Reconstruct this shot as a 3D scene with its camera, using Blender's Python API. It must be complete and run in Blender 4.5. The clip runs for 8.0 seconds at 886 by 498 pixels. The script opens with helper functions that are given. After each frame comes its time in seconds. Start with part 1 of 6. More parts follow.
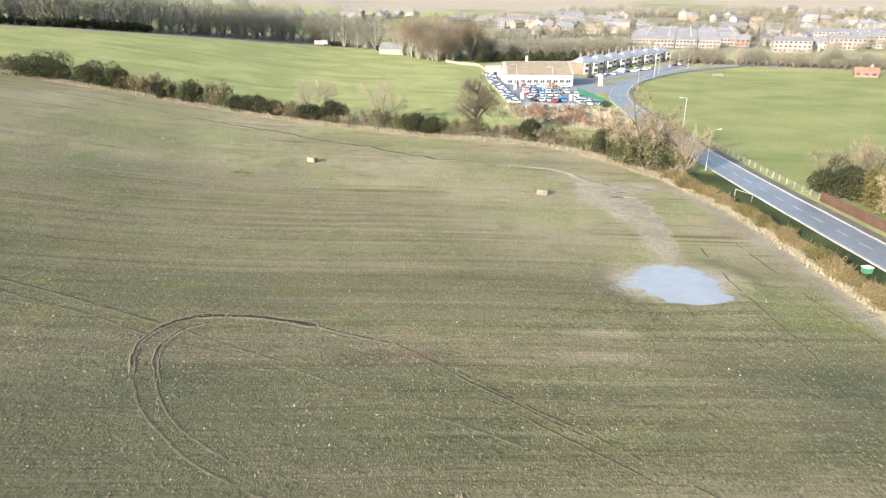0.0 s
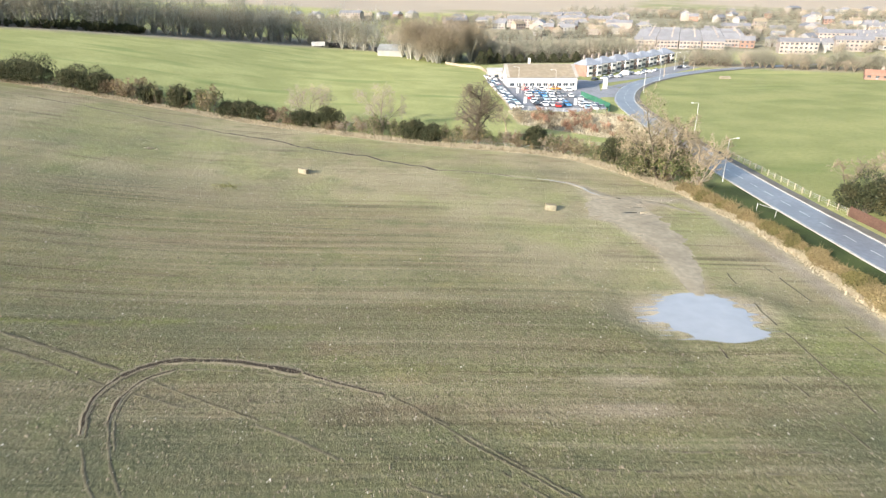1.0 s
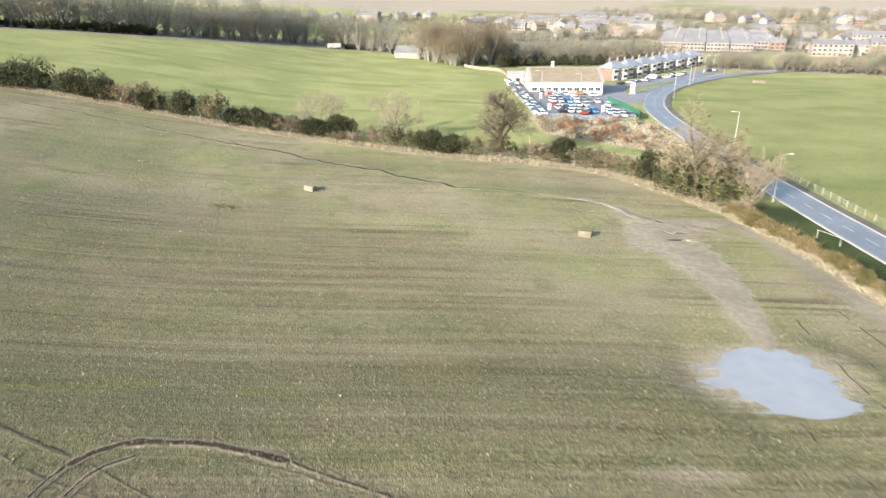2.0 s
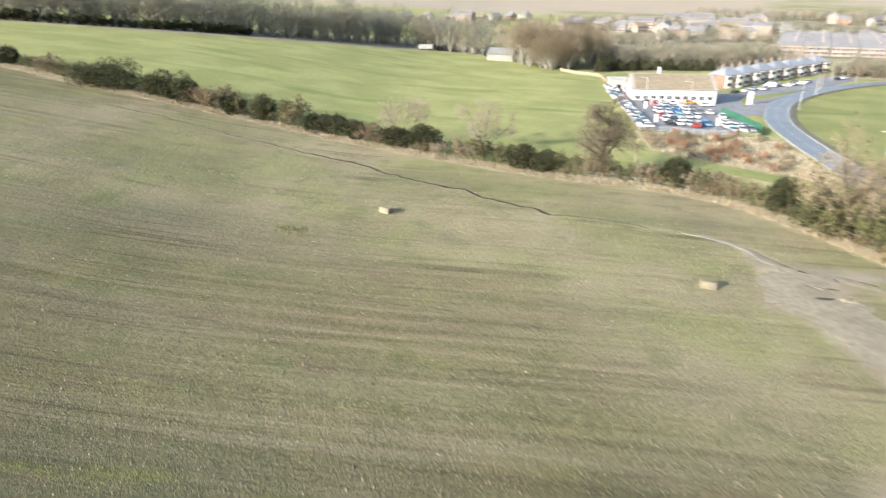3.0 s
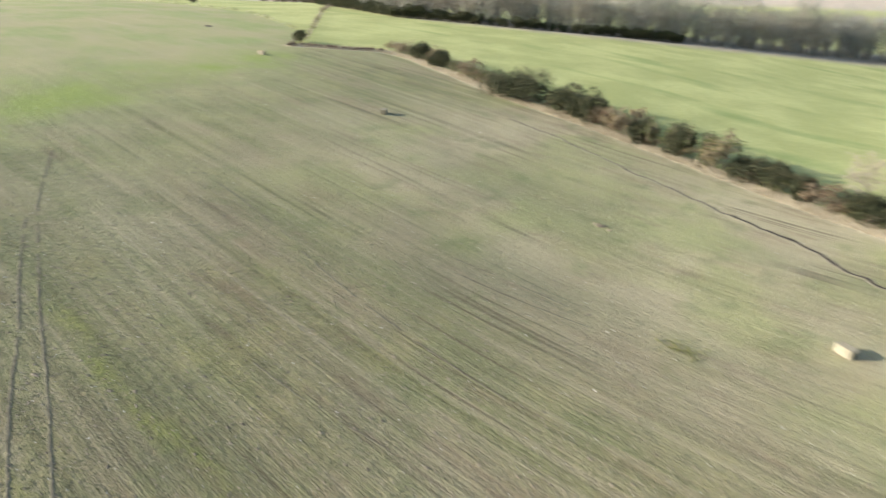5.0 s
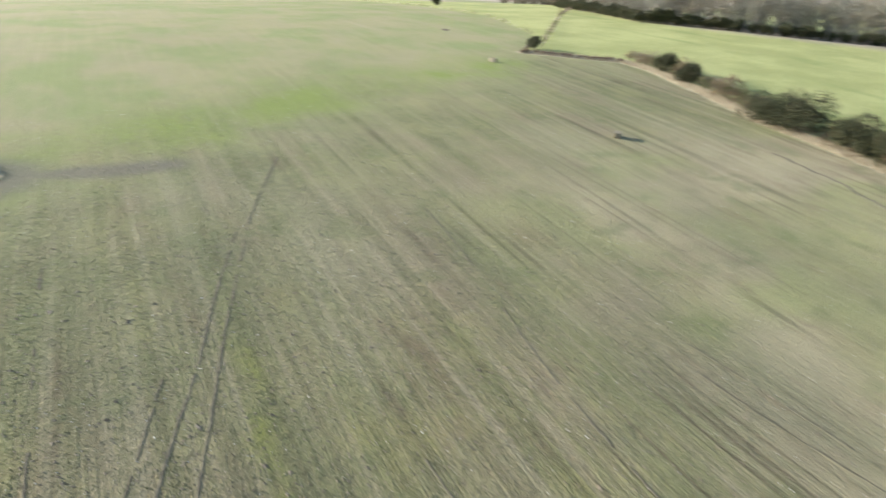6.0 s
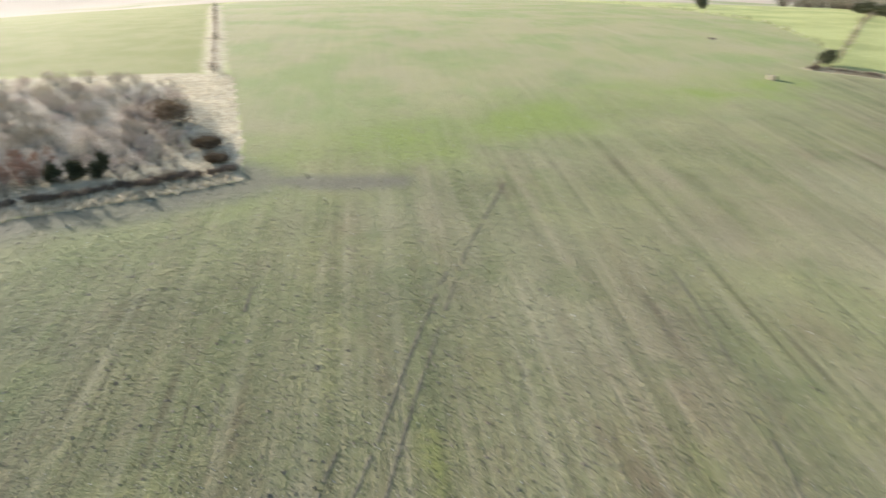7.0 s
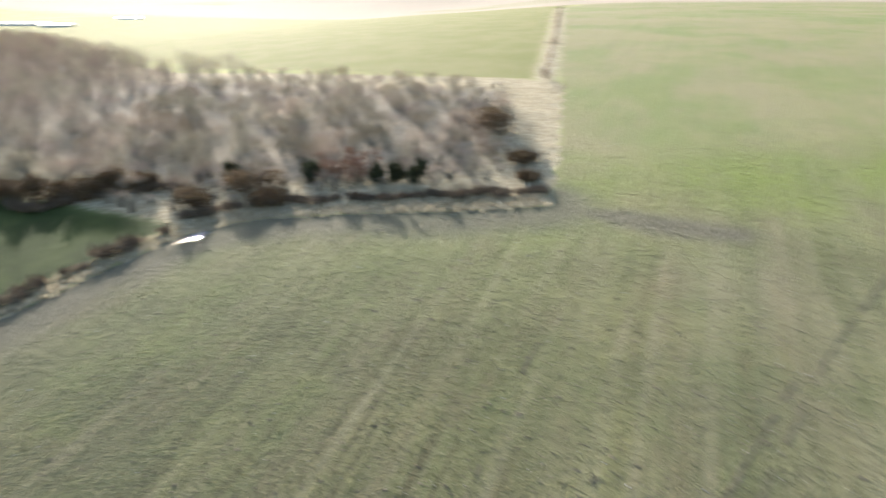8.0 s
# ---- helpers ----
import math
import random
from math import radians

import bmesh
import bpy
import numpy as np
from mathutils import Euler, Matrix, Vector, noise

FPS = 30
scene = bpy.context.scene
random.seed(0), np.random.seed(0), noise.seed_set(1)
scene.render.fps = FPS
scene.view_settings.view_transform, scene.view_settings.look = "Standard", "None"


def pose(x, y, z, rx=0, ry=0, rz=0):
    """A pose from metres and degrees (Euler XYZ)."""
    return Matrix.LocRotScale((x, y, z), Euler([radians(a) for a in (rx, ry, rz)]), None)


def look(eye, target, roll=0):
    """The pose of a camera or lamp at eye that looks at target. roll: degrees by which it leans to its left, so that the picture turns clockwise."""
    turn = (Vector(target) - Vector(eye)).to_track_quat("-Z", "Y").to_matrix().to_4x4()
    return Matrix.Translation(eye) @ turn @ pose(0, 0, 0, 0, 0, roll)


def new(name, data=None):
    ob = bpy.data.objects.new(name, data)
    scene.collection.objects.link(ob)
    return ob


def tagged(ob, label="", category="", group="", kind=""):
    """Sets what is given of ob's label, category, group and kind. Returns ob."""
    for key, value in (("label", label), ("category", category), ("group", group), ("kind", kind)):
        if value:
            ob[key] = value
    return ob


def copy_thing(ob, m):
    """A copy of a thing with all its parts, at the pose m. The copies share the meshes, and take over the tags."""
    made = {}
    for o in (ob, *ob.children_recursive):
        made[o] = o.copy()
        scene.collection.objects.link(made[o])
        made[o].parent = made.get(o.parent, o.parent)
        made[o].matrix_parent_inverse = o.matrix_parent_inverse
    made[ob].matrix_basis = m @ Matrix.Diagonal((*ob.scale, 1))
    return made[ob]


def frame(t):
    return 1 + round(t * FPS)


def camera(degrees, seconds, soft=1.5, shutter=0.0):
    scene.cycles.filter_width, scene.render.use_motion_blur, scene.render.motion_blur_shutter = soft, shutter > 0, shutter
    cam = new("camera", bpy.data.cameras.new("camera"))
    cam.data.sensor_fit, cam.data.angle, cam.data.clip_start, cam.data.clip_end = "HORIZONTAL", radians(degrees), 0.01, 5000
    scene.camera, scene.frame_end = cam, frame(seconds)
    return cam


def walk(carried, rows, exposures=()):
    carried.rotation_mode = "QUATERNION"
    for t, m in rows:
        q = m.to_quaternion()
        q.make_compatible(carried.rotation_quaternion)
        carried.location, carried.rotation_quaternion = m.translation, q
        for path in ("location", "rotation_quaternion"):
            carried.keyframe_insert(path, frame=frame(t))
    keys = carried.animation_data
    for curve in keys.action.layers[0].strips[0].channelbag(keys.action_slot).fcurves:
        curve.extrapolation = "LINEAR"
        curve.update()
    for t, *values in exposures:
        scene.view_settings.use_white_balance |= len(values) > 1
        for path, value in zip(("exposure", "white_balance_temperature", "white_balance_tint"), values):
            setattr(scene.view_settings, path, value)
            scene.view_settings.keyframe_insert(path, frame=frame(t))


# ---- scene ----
cam = camera(70.4, 8.0, 1.3, 0.6)
METRES, EYE, TILT, LEAN, TURN = 101.9, 32.0, -1.25, 7.0, -6.3
ROWS = [
    (0.0, 0.0, 0.0, 0.0, 2.68, -20.77, -7.1),
    (0.5, -0.0031, 0.037, 0.0005, 2.66, -20.75, -7.1),
    (1.0, -0.0064, 0.0842, 0.0013, 2.63, -20.72, -7.09),
    (2.5, -0.0253, 0.2689, 0.0023, 7.26, -21.25, -7.13),
    (3.0, -0.0399, 0.3403, 0.0014, 12.3, -21.85, -7.11),
    (3.5, -0.0626, 0.4118, -0.0002, 18.69, -22.61, -6.97),
    (4.0, -0.0958, 0.4784, -0.0015, 28.66, -23.77, -6.64),
    (4.5, -0.1377, 0.5364, -0.0027, 38.58, -24.84, -6.15),
    (6.0, -0.3013, 0.649, -0.0046, 68.41, -27.43, -3.88),
    (6.5, -0.3622, 0.664, -0.0062, 78.84, -28.04, -2.86),
    (7.0, -0.4218, 0.6678, -0.0092, 89.49, -28.39, -1.64),
    (7.5, -0.4784, 0.6581, -0.013, 101.61, -28.5, -0.26),
    (8.0, -0.529, 0.6368, -0.0183, 117.95, -28.2, 1.78),
]
walk(cam, [(t, pose(0, 0, EYE, TILT, LEAN, TURN) @ pose(METRES * x, METRES * y, METRES * z, 90 + pitch, roll, yaw)) for t, x, y, z, yaw, pitch, roll in ROWS], ((0.0, 1.32, 6450, 10), (2.5, 1.25, 6450, 10), (3.5, 1.23, 6480, 10), (4.5, 1.31, 6450, 10), (6.0, 1.38, 6250, 10), (8.0, 1.34, 6420, 10)))

# ---------------- world, sun ----------------
SUN_FROM = Vector((-0.70, -0.68, 0.0)).normalized()
SUN_UP = 19.0
world = bpy.data.worlds.new("sky")
scene.world = world
world.use_nodes = True
wn = world.node_tree
sky = wn.nodes.new("ShaderNodeTexSky")
sky.sky_type, sky.sun_disc = "NISHITA", False
sky.sun_elevation = radians(SUN_UP)
sky.sun_rotation = math.atan2(SUN_FROM.x, SUN_FROM.y)
sky.air_density, sky.dust_density, sky.ozone_density = 1.0, 2.0, 1.0
wn.nodes["Background"].inputs[1].default_value = 0.135
wn.links.new(sky.outputs[0], wn.nodes["Background"].inputs[0])
sun = new("sun", bpy.data.lights.new("sun", "SUN"))
sun.data.energy, sun.data.angle, sun.data.color = 5.0, radians(0.6), (1.0, 0.925, 0.835)
up = math.tan(radians(SUN_UP))
sun.matrix_world = look((SUN_FROM.x * 100, SUN_FROM.y * 100, up * 100), (0, 0, 0))


# ---------------- materials ----------------
class Nodes:
    """A small helper to write node materials."""

    def __init__(self, name, rough=0.9):
        self.mat = bpy.data.materials.new(name)
        self.mat.use_nodes = True
        self.tree = self.mat.node_tree
        self.bsdf = self.tree.nodes["Principled BSDF"]
        self.bsdf.inputs["Roughness"].default_value = rough
        self.bsdf.inputs["Specular IOR Level"].default_value = 0.25
        self.geo = self.tree.nodes.new("ShaderNodeNewGeometry").outputs["Position"]

    def node(self, kind):
        return self.tree.nodes.new(kind)

    def link(self, a, b):
        self.tree.links.new(a, b)

    def feed(self, socket, value):
        if isinstance(value, bpy.types.NodeSocket):
            self.link(value, socket)
        elif isinstance(value, tuple) and len(value) == 3:
            socket.default_value = (*value, 1)
        else:
            socket.default_value = value

    def scaled(self, sx, sy, sz, turn=0.0, source=None):
        n = self.node("ShaderNodeMapping")
        n.inputs["Scale"].default_value = (sx, sy, sz)
        n.inputs["Rotation"].default_value = (0, 0, radians(turn))
        self.link(source or self.geo, n.inputs["Vector"])
        return n.outputs[0]

    def noise(self, scale, detail=3, rough=0.55, vector=None, warp=0.0):
        n = self.node("ShaderNodeTexNoise")
        n.inputs["Scale"].default_value, n.inputs["Detail"].default_value = scale, detail
        n.inputs["Roughness"].default_value, n.inputs["Distortion"].default_value = rough, warp
        self.link(vector or self.geo, n.inputs["Vector"])
        return n.outputs["Fac"]

    def math(self, op, a, b=0.0, c=0.0):
        n = self.node("ShaderNodeMath")
        n.operation = op
        for s, v in zip(n.inputs, (a, b, c)):
            self.feed(s, v)
        return n.outputs[0]

    def ramp(self, value, low, high, a=0.0, b=1.0):
        n = self.node("ShaderNodeMapRange")
        n.interpolation_type = "SMOOTHSTEP"
        for s, v in zip(n.inputs, (value, low, high, a, b)):
            self.feed(s, v)
        return n.outputs[0]

    def mix(self, fac, a, b, how="MIX"):
        n = self.node("ShaderNodeMix")
        n.data_type, n.blend_type = "RGBA", how
        self.feed(n.inputs["Factor"], fac)
        self.feed(n.inputs[6], a)
        self.feed(n.inputs[7], b)
        return n.outputs[2]

    def attribute(self, name):
        n = self.node("ShaderNodeAttribute")
        n.attribute_name = name
        return n.outputs["Fac"]

    def random(self):
        return self.node("ShaderNodeObjectInfo").outputs["Random"]

    def island(self):
        return self.node("ShaderNodeNewGeometry").outputs["Random Per Island"]

    def colour(self, value):
        self.feed(self.bsdf.inputs["Base Color"], value)
        return self

    def bump(self, height, strength=0.4, distance=0.05):
        n = self.node("ShaderNodeBump")
        n.inputs["Strength"].default_value, n.inputs["Distance"].default_value = strength, distance
        self.link(height, n.inputs["Height"])
        self.link(n.outputs[0], self.bsdf.inputs["Normal"])
        return self


def plain(name, a, b, scale=2.0, rough=0.8, metal=0.0, bump=0.0, spread=0.25, spec=0.25):
    """Two tones by grain and by stains, with a little difference from thing to thing."""
    n = Nodes(name, rough)
    n.bsdf.inputs["Metallic"].default_value = metal
    n.bsdf.inputs["Specular IOR Level"].default_value = spec
    c = n.mix(n.ramp(n.noise(scale, 4), 0.3, 0.7), a, b)
    c = n.mix(n.ramp(n.noise(scale * 0.13, 2), 0.35, 0.7, 0, 0.5), c, tuple(v * 0.7 for v in a))
    if spread:
        c = n.mix(n.math("MULTIPLY", n.random(), spread), c, tuple(v * 0.55 for v in b))
    n.colour(c)
    if bump:
        n.bump(n.noise(scale * 3, 3), bump)
    return n.mat


def leaf_material(name, dark, light, warm, through_light=0.0):
    n = Nodes(name, 0.65)
    c = n.mix(n.island(), dark, light)
    c = n.mix(n.ramp(n.noise(0.5, 3), 0.45, 0.7, 0, 0.6), c, warm)
    c = n.mix(n.math("MULTIPLY", n.random(), 0.35), c, tuple(v * 0.6 for v in dark))
    n.colour(c)
    n.bsdf.inputs["Specular IOR Level"].default_value = 0.3
    if through_light:
        thin, both = n.node("ShaderNodeBsdfTranslucent"), n.node("ShaderNodeMixShader")
        n.link(c, thin.inputs["Color"])
        both.inputs[0].default_value = through_light
        n.link(n.bsdf.outputs[0], both.inputs[1])
        n.link(thin.outputs[0], both.inputs[2])
        n.link(both.outputs[0], n.tree.nodes["Material Output"].inputs["Surface"])
    return n.mat


def ground_material():
    n = Nodes("open_ground", 0.95)
    n.bsdf.inputs["Specular IOR Level"].default_value = 0.1
    n.bsdf.inputs["Sheen Weight"].default_value = 0.012
    n.bsdf.inputs["Sheen Roughness"].default_value = 0.45
    n.bsdf.inputs["Sheen Tint"].default_value = (1.0, 0.96, 0.84, 1)
    wide, mid, fine = n.noise(0.018, 3), n.noise(0.11, 4), n.noise(1.1, 5, 0.65)
    grain = n.noise(4.5, 4, 0.7)
    # rows run along x: noise drawn out in that direction
    band = n.noise(1.0, 2, 0.5, n.scaled(0.006, 0.16, 0.0, 1.5))
    row = n.noise(1.0, 3, 0.6, n.scaled(0.02, 0.75, 0.0, 1.5))
    drill = n.noise(1.0, 2, 0.6, n.scaled(0.12, 3.4, 0.0, 1.5))
    edge = n.math("MULTIPLY", n.math("SUBTRACT", n.math("ADD", mid, fine), 1.0), 0.9)

    def mask(name, soft=0.22):
        return n.ramp(n.math("ADD", n.attribute(name), n.math("MULTIPLY", edge, 0.6)), 0.5 - soft, 0.5 + soft)

    speck = n.noise(8.5, 2, 0.6)
    clump = n.noise(2.6, 4, 0.7)
    patch = n.noise(1.0, 3, 0.6, n.scaled(0.030, 0.085, 0.0, 1.5))
    soil = n.mix(n.ramp(grain, 0.3, 0.7), (0.140, 0.115, 0.070), (0.265, 0.228, 0.142))
    soil = n.mix(n.ramp(patch, 0.50, 0.68, 0, 0.55), soil, (0.290, 0.250, 0.165))
    soil = n.mix(n.ramp(n.noise(1.0, 3, 0.6, n.scaled(0.05, 0.22, 0.0, 1.5)), 0.52, 0.66, 0, 0.6), soil, (0.165, 0.118, 0.072))
    crop = n.mix(n.ramp(fine, 0.3, 0.7), (0.090, 0.098, 0.040), (0.172, 0.172, 0.080))
    crop = n.mix(n.ramp(mid, 0.50, 0.66, 0, 0.6), crop, (0.210, 0.190, 0.075))
    stand = n.math("ADD", n.math("MULTIPLY", band, 0.8), n.math("MULTIPLY", row, 0.65))
    stand = n.math("ADD", stand, n.math("MULTIPLY", n.math("ADD", n.math("MULTIPLY", drill, 0.6), 0.2), 0.45))
    stand = n.math("ADD", stand, n.math("MULTIPLY", fine, 0.4))
    stand = n.math("ADD", stand, n.math("MULTIPLY", patch, 0.7))
    stand = n.math("SUBTRACT", stand, n.math("MULTIPLY", n.attribute("bare"), 0.20))
    field = n.mix(n.ramp(stand, 1.18, 1.72), soil, crop)
    # darker, damper drills, and paler ones
    field = n.mix(n.ramp(row, 0.52, 0.68, 0, 0.50), field, (0.082, 0.070, 0.042))
    field = n.mix(n.ramp(row, 0.47, 0.33, 0, 0.40), field, (0.300, 0.265, 0.170))
    field = n.mix(n.ramp(n.noise(0.03, 3, 0.6), 0.52, 0.68, 0, 0.38), field, (0.092, 0.098, 0.046))
    # straw bits, and small hollows whose shade is put into the colour
    field = n.mix(n.math("MULTIPLY", n.attribute("bare"), n.ramp(n.math("ADD", mid, patch), 0.7, 1.3, 0.35, 0.85)), field, n.mix(n.ramp(n.noise(0.045, 3), 0.42, 0.6), (0.350, 0.312, 0.190), (0.268, 0.278, 0.122)))
    field = n.mix(n.ramp(speck, 0.60, 0.72, 0, 0.75), field, (0.440, 0.395, 0.275))
    field = n.mix(n.ramp(speck, 0.42, 0.30, 0, 0.45), field, (0.060, 0.054, 0.030))
    # broad damp rows and thin dark drill lines, fading in and out along their length
    damp = n.noise(1.0, 3, 0.65, n.scaled(0.010, 0.42, 0.0, 1.5))
    field = n.mix(n.math("MULTIPLY", n.ramp(damp, 0.52, 0.66, 0, 0.32), n.ramp(n.math("SUBTRACT", mid, n.math("MULTIPLY", n.attribute("bare"), 0.2)), 0.35, 0.6, 0.15, 1.0)), field, (0.098, 0.082, 0.052))
    thread = n.math("ABSOLUTE", n.math("SUBTRACT", n.noise(1.0, 1, 0.4, n.scaled(0.0035, 0.26, 0.0, 0.6)), 0.5))
    thread = n.math("MULTIPLY", n.ramp(thread, 0.024, 0.003), n.ramp(n.noise(0.035, 3, 0.6), 0.46, 0.62, 0, 0.62))
    field = n.mix(thread, field, (0.062, 0.047, 0.030))
    # broad patches of darker and of paler crop, some pale from painted flare haze
    ragged = n.ramp(n.math("ADD", patch, n.math("MULTIPLY", fine, 0.5)), 0.55, 0.95, 0.45, 1.0)
    field = n.mix(n.math("MULTIPLY", n.attribute("dense"), ragged), field, n.mix(n.ramp(clump, 0.35, 0.62), (0.036, 0.043, 0.025), (0.098, 0.106, 0.066)))
    field = n.mix(n.math("MULTIPLY", n.attribute("thin"), ragged), field, n.mix(n.ramp(grain, 0.3, 0.7), (0.245, 0.212, 0.142), (0.390, 0.345, 0.240)))
    # dark clumps with paler soil between them
    tufts = n.math("MULTIPLY", n.attribute("rough"), n.ramp(n.noise(0.35, 3, 0.6), 0.38, 0.62, 0.25, 1.0))
    field = n.mix(n.math("MULTIPLY", n.ramp(clump, 0.54, 0.66, 0, 0.75), tufts), field, (0.052, 0.054, 0.029))
    field = n.mix(n.math("MULTIPLY", n.ramp(clump, 0.45, 0.34, 0, 0.60), tufts), field, (0.330, 0.296, 0.200))
    # green and brown patches a few strides across
    field = n.mix(n.ramp(n.noise(0.16, 3, 0.6), 0.54, 0.70, 0, 0.40), field, (0.105, 0.125, 0.052))
    field = n.mix(n.ramp(n.noise(1.0, 3, 0.6, n.scaled(0.10, 0.30, 0.0, 1.5)), 0.56, 0.72, 0, 0.40), field, (0.150, 0.112, 0.075))
    # darker tone over the near south end of the field
    field = n.mix(n.math("MULTIPLY", n.attribute("damp"), n.ramp(mid, 0.3, 0.6, 0.5, 0.8)), field, (0.098, 0.096, 0.056))
    field = n.mix(n.math("MULTIPLY", n.attribute("strip"), n.ramp(fine, 0.30, 0.62, 0.1, 0.9)), field, (0.152, 0.164, 0.042))
    pale = n.mix(n.ramp(n.noise(0.04, 3), 0.36, 0.64), (0.285, 0.270, 0.140), (0.212, 0.250, 0.092))
    pale = n.mix(n.ramp(patch, 0.45, 0.65, 0, 0.6), pale, (0.300, 0.265, 0.160))
    field = n.mix(n.math("MULTIPLY", n.attribute("green"), n.ramp(n.math("ADD", patch, mid), 0.75, 1.25, 0.25, 0.85)), field, n.mix(fine, (0.152, 0.170, 0.076), (0.235, 0.248, 0.122)))
    field = n.mix(n.math("MULTIPLY", mask("west", 0.5), 0.75), field, pale)
    lush = n.mix(fine, (0.132, 0.184, 0.040), (0.215, 0.256, 0.068))
    field = n.mix(n.math("MULTIPLY", mask("lush", 0.5), n.ramp(n.math("ADD", patch, n.math("MULTIPLY", mid, 0.6)), 0.60, 1.0, 0.25, 0.9)), field, lush)
    field = n.mix(n.math("MULTIPLY", mask("wet", 0.35), 0.8), field, n.mix(grain, (0.10, 0.092, 0.070), (0.17, 0.155, 0.120)))
    mud = n.mix(n.ramp(mid, 0.35, 0.65), (0.275, 0.228, 0.165), (0.40, 0.345, 0.255))
    field = n.mix(n.math("MULTIPLY", mask("mud", 0.35), 0.85), field, mud)
    field = n.mix(n.math("MULTIPLY", mask("pale", 0.4), 0.6), field, mud)
    field = n.mix(n.math("MULTIPLY", mask("headland", 0.4), 0.7), field, n.mix(n.ramp(mid, 0.35, 0.65), (0.225, 0.198, 0.160), (0.315, 0.280, 0.228)))
    grass = n.mix(n.ramp(n.noise(0.05, 4), 0.35, 0.65), (0.270, 0.288, 0.110), (0.358, 0.365, 0.152))
    grass = n.mix(n.ramp(fine, 0.35, 0.75, 0, 0.45), grass, (0.155, 0.185, 0.052))
    grass = n.mix(n.ramp(n.noise(1.0, 2, 0.5, n.scaled(0.02, 0.07, 0.0, 20)), 0.55, 0.75, 0, 0.55), grass, (0.125, 0.185, 0.050))
    straw = n.mix(n.ramp(fine, 0.3, 0.7), (0.295, 0.250, 0.160), (0.500, 0.435, 0.300))
    straw = n.mix(n.ramp(mid, 0.5, 0.7, 0, 0.7), straw, (0.190, 0.165, 0.095))
    yellow = n.mix(n.ramp(mid, 0.3, 0.7), (0.195, 0.202, 0.070), (0.230, 0.224, 0.094))
    hill = n.mix(n.ramp(n.noise(0.003, 2), 0.54, 0.64), (0.34, 0.29, 0.225), (0.215, 0.222, 0.110))
    hill = n.mix(n.ramp(n.noise(0.012, 3), 0.5, 0.62, 0, 0.6), hill, (0.35, 0.305, 0.235))
    # the dark mask puts hedge and copse shade into the grass colour
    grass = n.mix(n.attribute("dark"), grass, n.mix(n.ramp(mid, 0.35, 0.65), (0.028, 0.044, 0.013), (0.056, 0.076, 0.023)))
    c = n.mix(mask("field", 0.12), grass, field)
    c = n.mix(mask("yellow", 0.15), c, yellow)
    c = n.mix(mask("straw", 0.25), c, straw)
    c = n.mix(mask("litter", 0.3), c, n.mix(n.ramp(fine, 0.3, 0.7), (0.200, 0.172, 0.128), (0.335, 0.292, 0.222)))
    c = n.mix(mask("hill", 0.3), c, hill)
    n.colour(n.mix(n.attribute("town"), c, n.mix(n.ramp(n.noise(0.03, 4), 0.40, 0.62), (0.150, 0.135, 0.098), (0.300, 0.275, 0.215))))
    rise = n.math("ADD", n.math("MULTIPLY", grain, 0.5), n.math("ADD", fine, n.math("MULTIPLY", drill, 0.6)))
    n.bump(n.math("ADD", n.math("ADD", rise, n.math("MULTIPLY", clump, tufts)), n.math("MULTIPLY", speck, 0.5)), 1.0, 0.16)
    return n.mat


GROUND = ground_material()
# near-black: the shade of deep ruts is put into the soil colour
RUT = plain("wet_rut_soil", (0.026, 0.020, 0.013), (0.055, 0.042, 0.028), 2.5, 0.95, bump=0.4, spread=0)
TRACK = plain("track_soil", (0.088, 0.076, 0.051), (0.138, 0.119, 0.080), 2.5, 0.9, bump=0.4, spread=0)
BERM = plain("dry_rut_soil", (0.185, 0.163, 0.108), (0.285, 0.250, 0.172), 2.5, 0.9, bump=0.4, spread=0)
DULL = plain("trodden_soil", (0.105, 0.098, 0.060), (0.180, 0.165, 0.105), 2.5, 0.95, bump=0.4, spread=0)
ASPHALT = plain("worn_asphalt", (0.140, 0.150, 0.165), (0.200, 0.212, 0.230), 1.2, 0.42, bump=0.06, spread=0, spec=0.6)
YARD = plain("yard_asphalt", (0.195, 0.200, 0.212), (0.270, 0.275, 0.288), 0.9, 0.7, spread=0)
PAINT = plain("road_paint", (0.62, 0.62, 0.60), (0.8, 0.8, 0.78), 3, 0.6, spread=0)
KERB = plain("kerb_stone", (0.34, 0.33, 0.30), (0.46, 0.44, 0.40), 2, 0.85)
FOOTWAY = plain("muddy_footway", (0.115, 0.108, 0.092), (0.190, 0.178, 0.150), 1.0, 0.85)
BARK = plain("grey_bark", (0.095, 0.080, 0.060), (0.185, 0.158, 0.118), 3, 0.9, bump=0.3)
BARK_DARK = plain("dark_oak_bark", (0.055, 0.046, 0.034), (0.115, 0.096, 0.070), 3, 0.9, bump=0.3)
BARK_PALE = plain("pale_bark", (0.33, 0.27, 0.175), (0.47, 0.40, 0.28), 3, 0.85)
TWIG_BROWN = leaf_material("brown_twigs", (0.148, 0.122, 0.080), (0.265, 0.222, 0.150), (0.19, 0.17, 0.105))
TWIG_OAK = leaf_material("oak_crown_twigs", (0.095, 0.078, 0.053), (0.185, 0.155, 0.110), (0.14, 0.118, 0.08))
TWIG_PALE = leaf_material("pale_twigs", (0.29, 0.235, 0.155), (0.43, 0.365, 0.255), (0.36, 0.30, 0.19), 0.3)
TWIG_ASH = leaf_material("ash_twigs", (0.20, 0.168, 0.125), (0.33, 0.285, 0.215), (0.26, 0.23, 0.165))
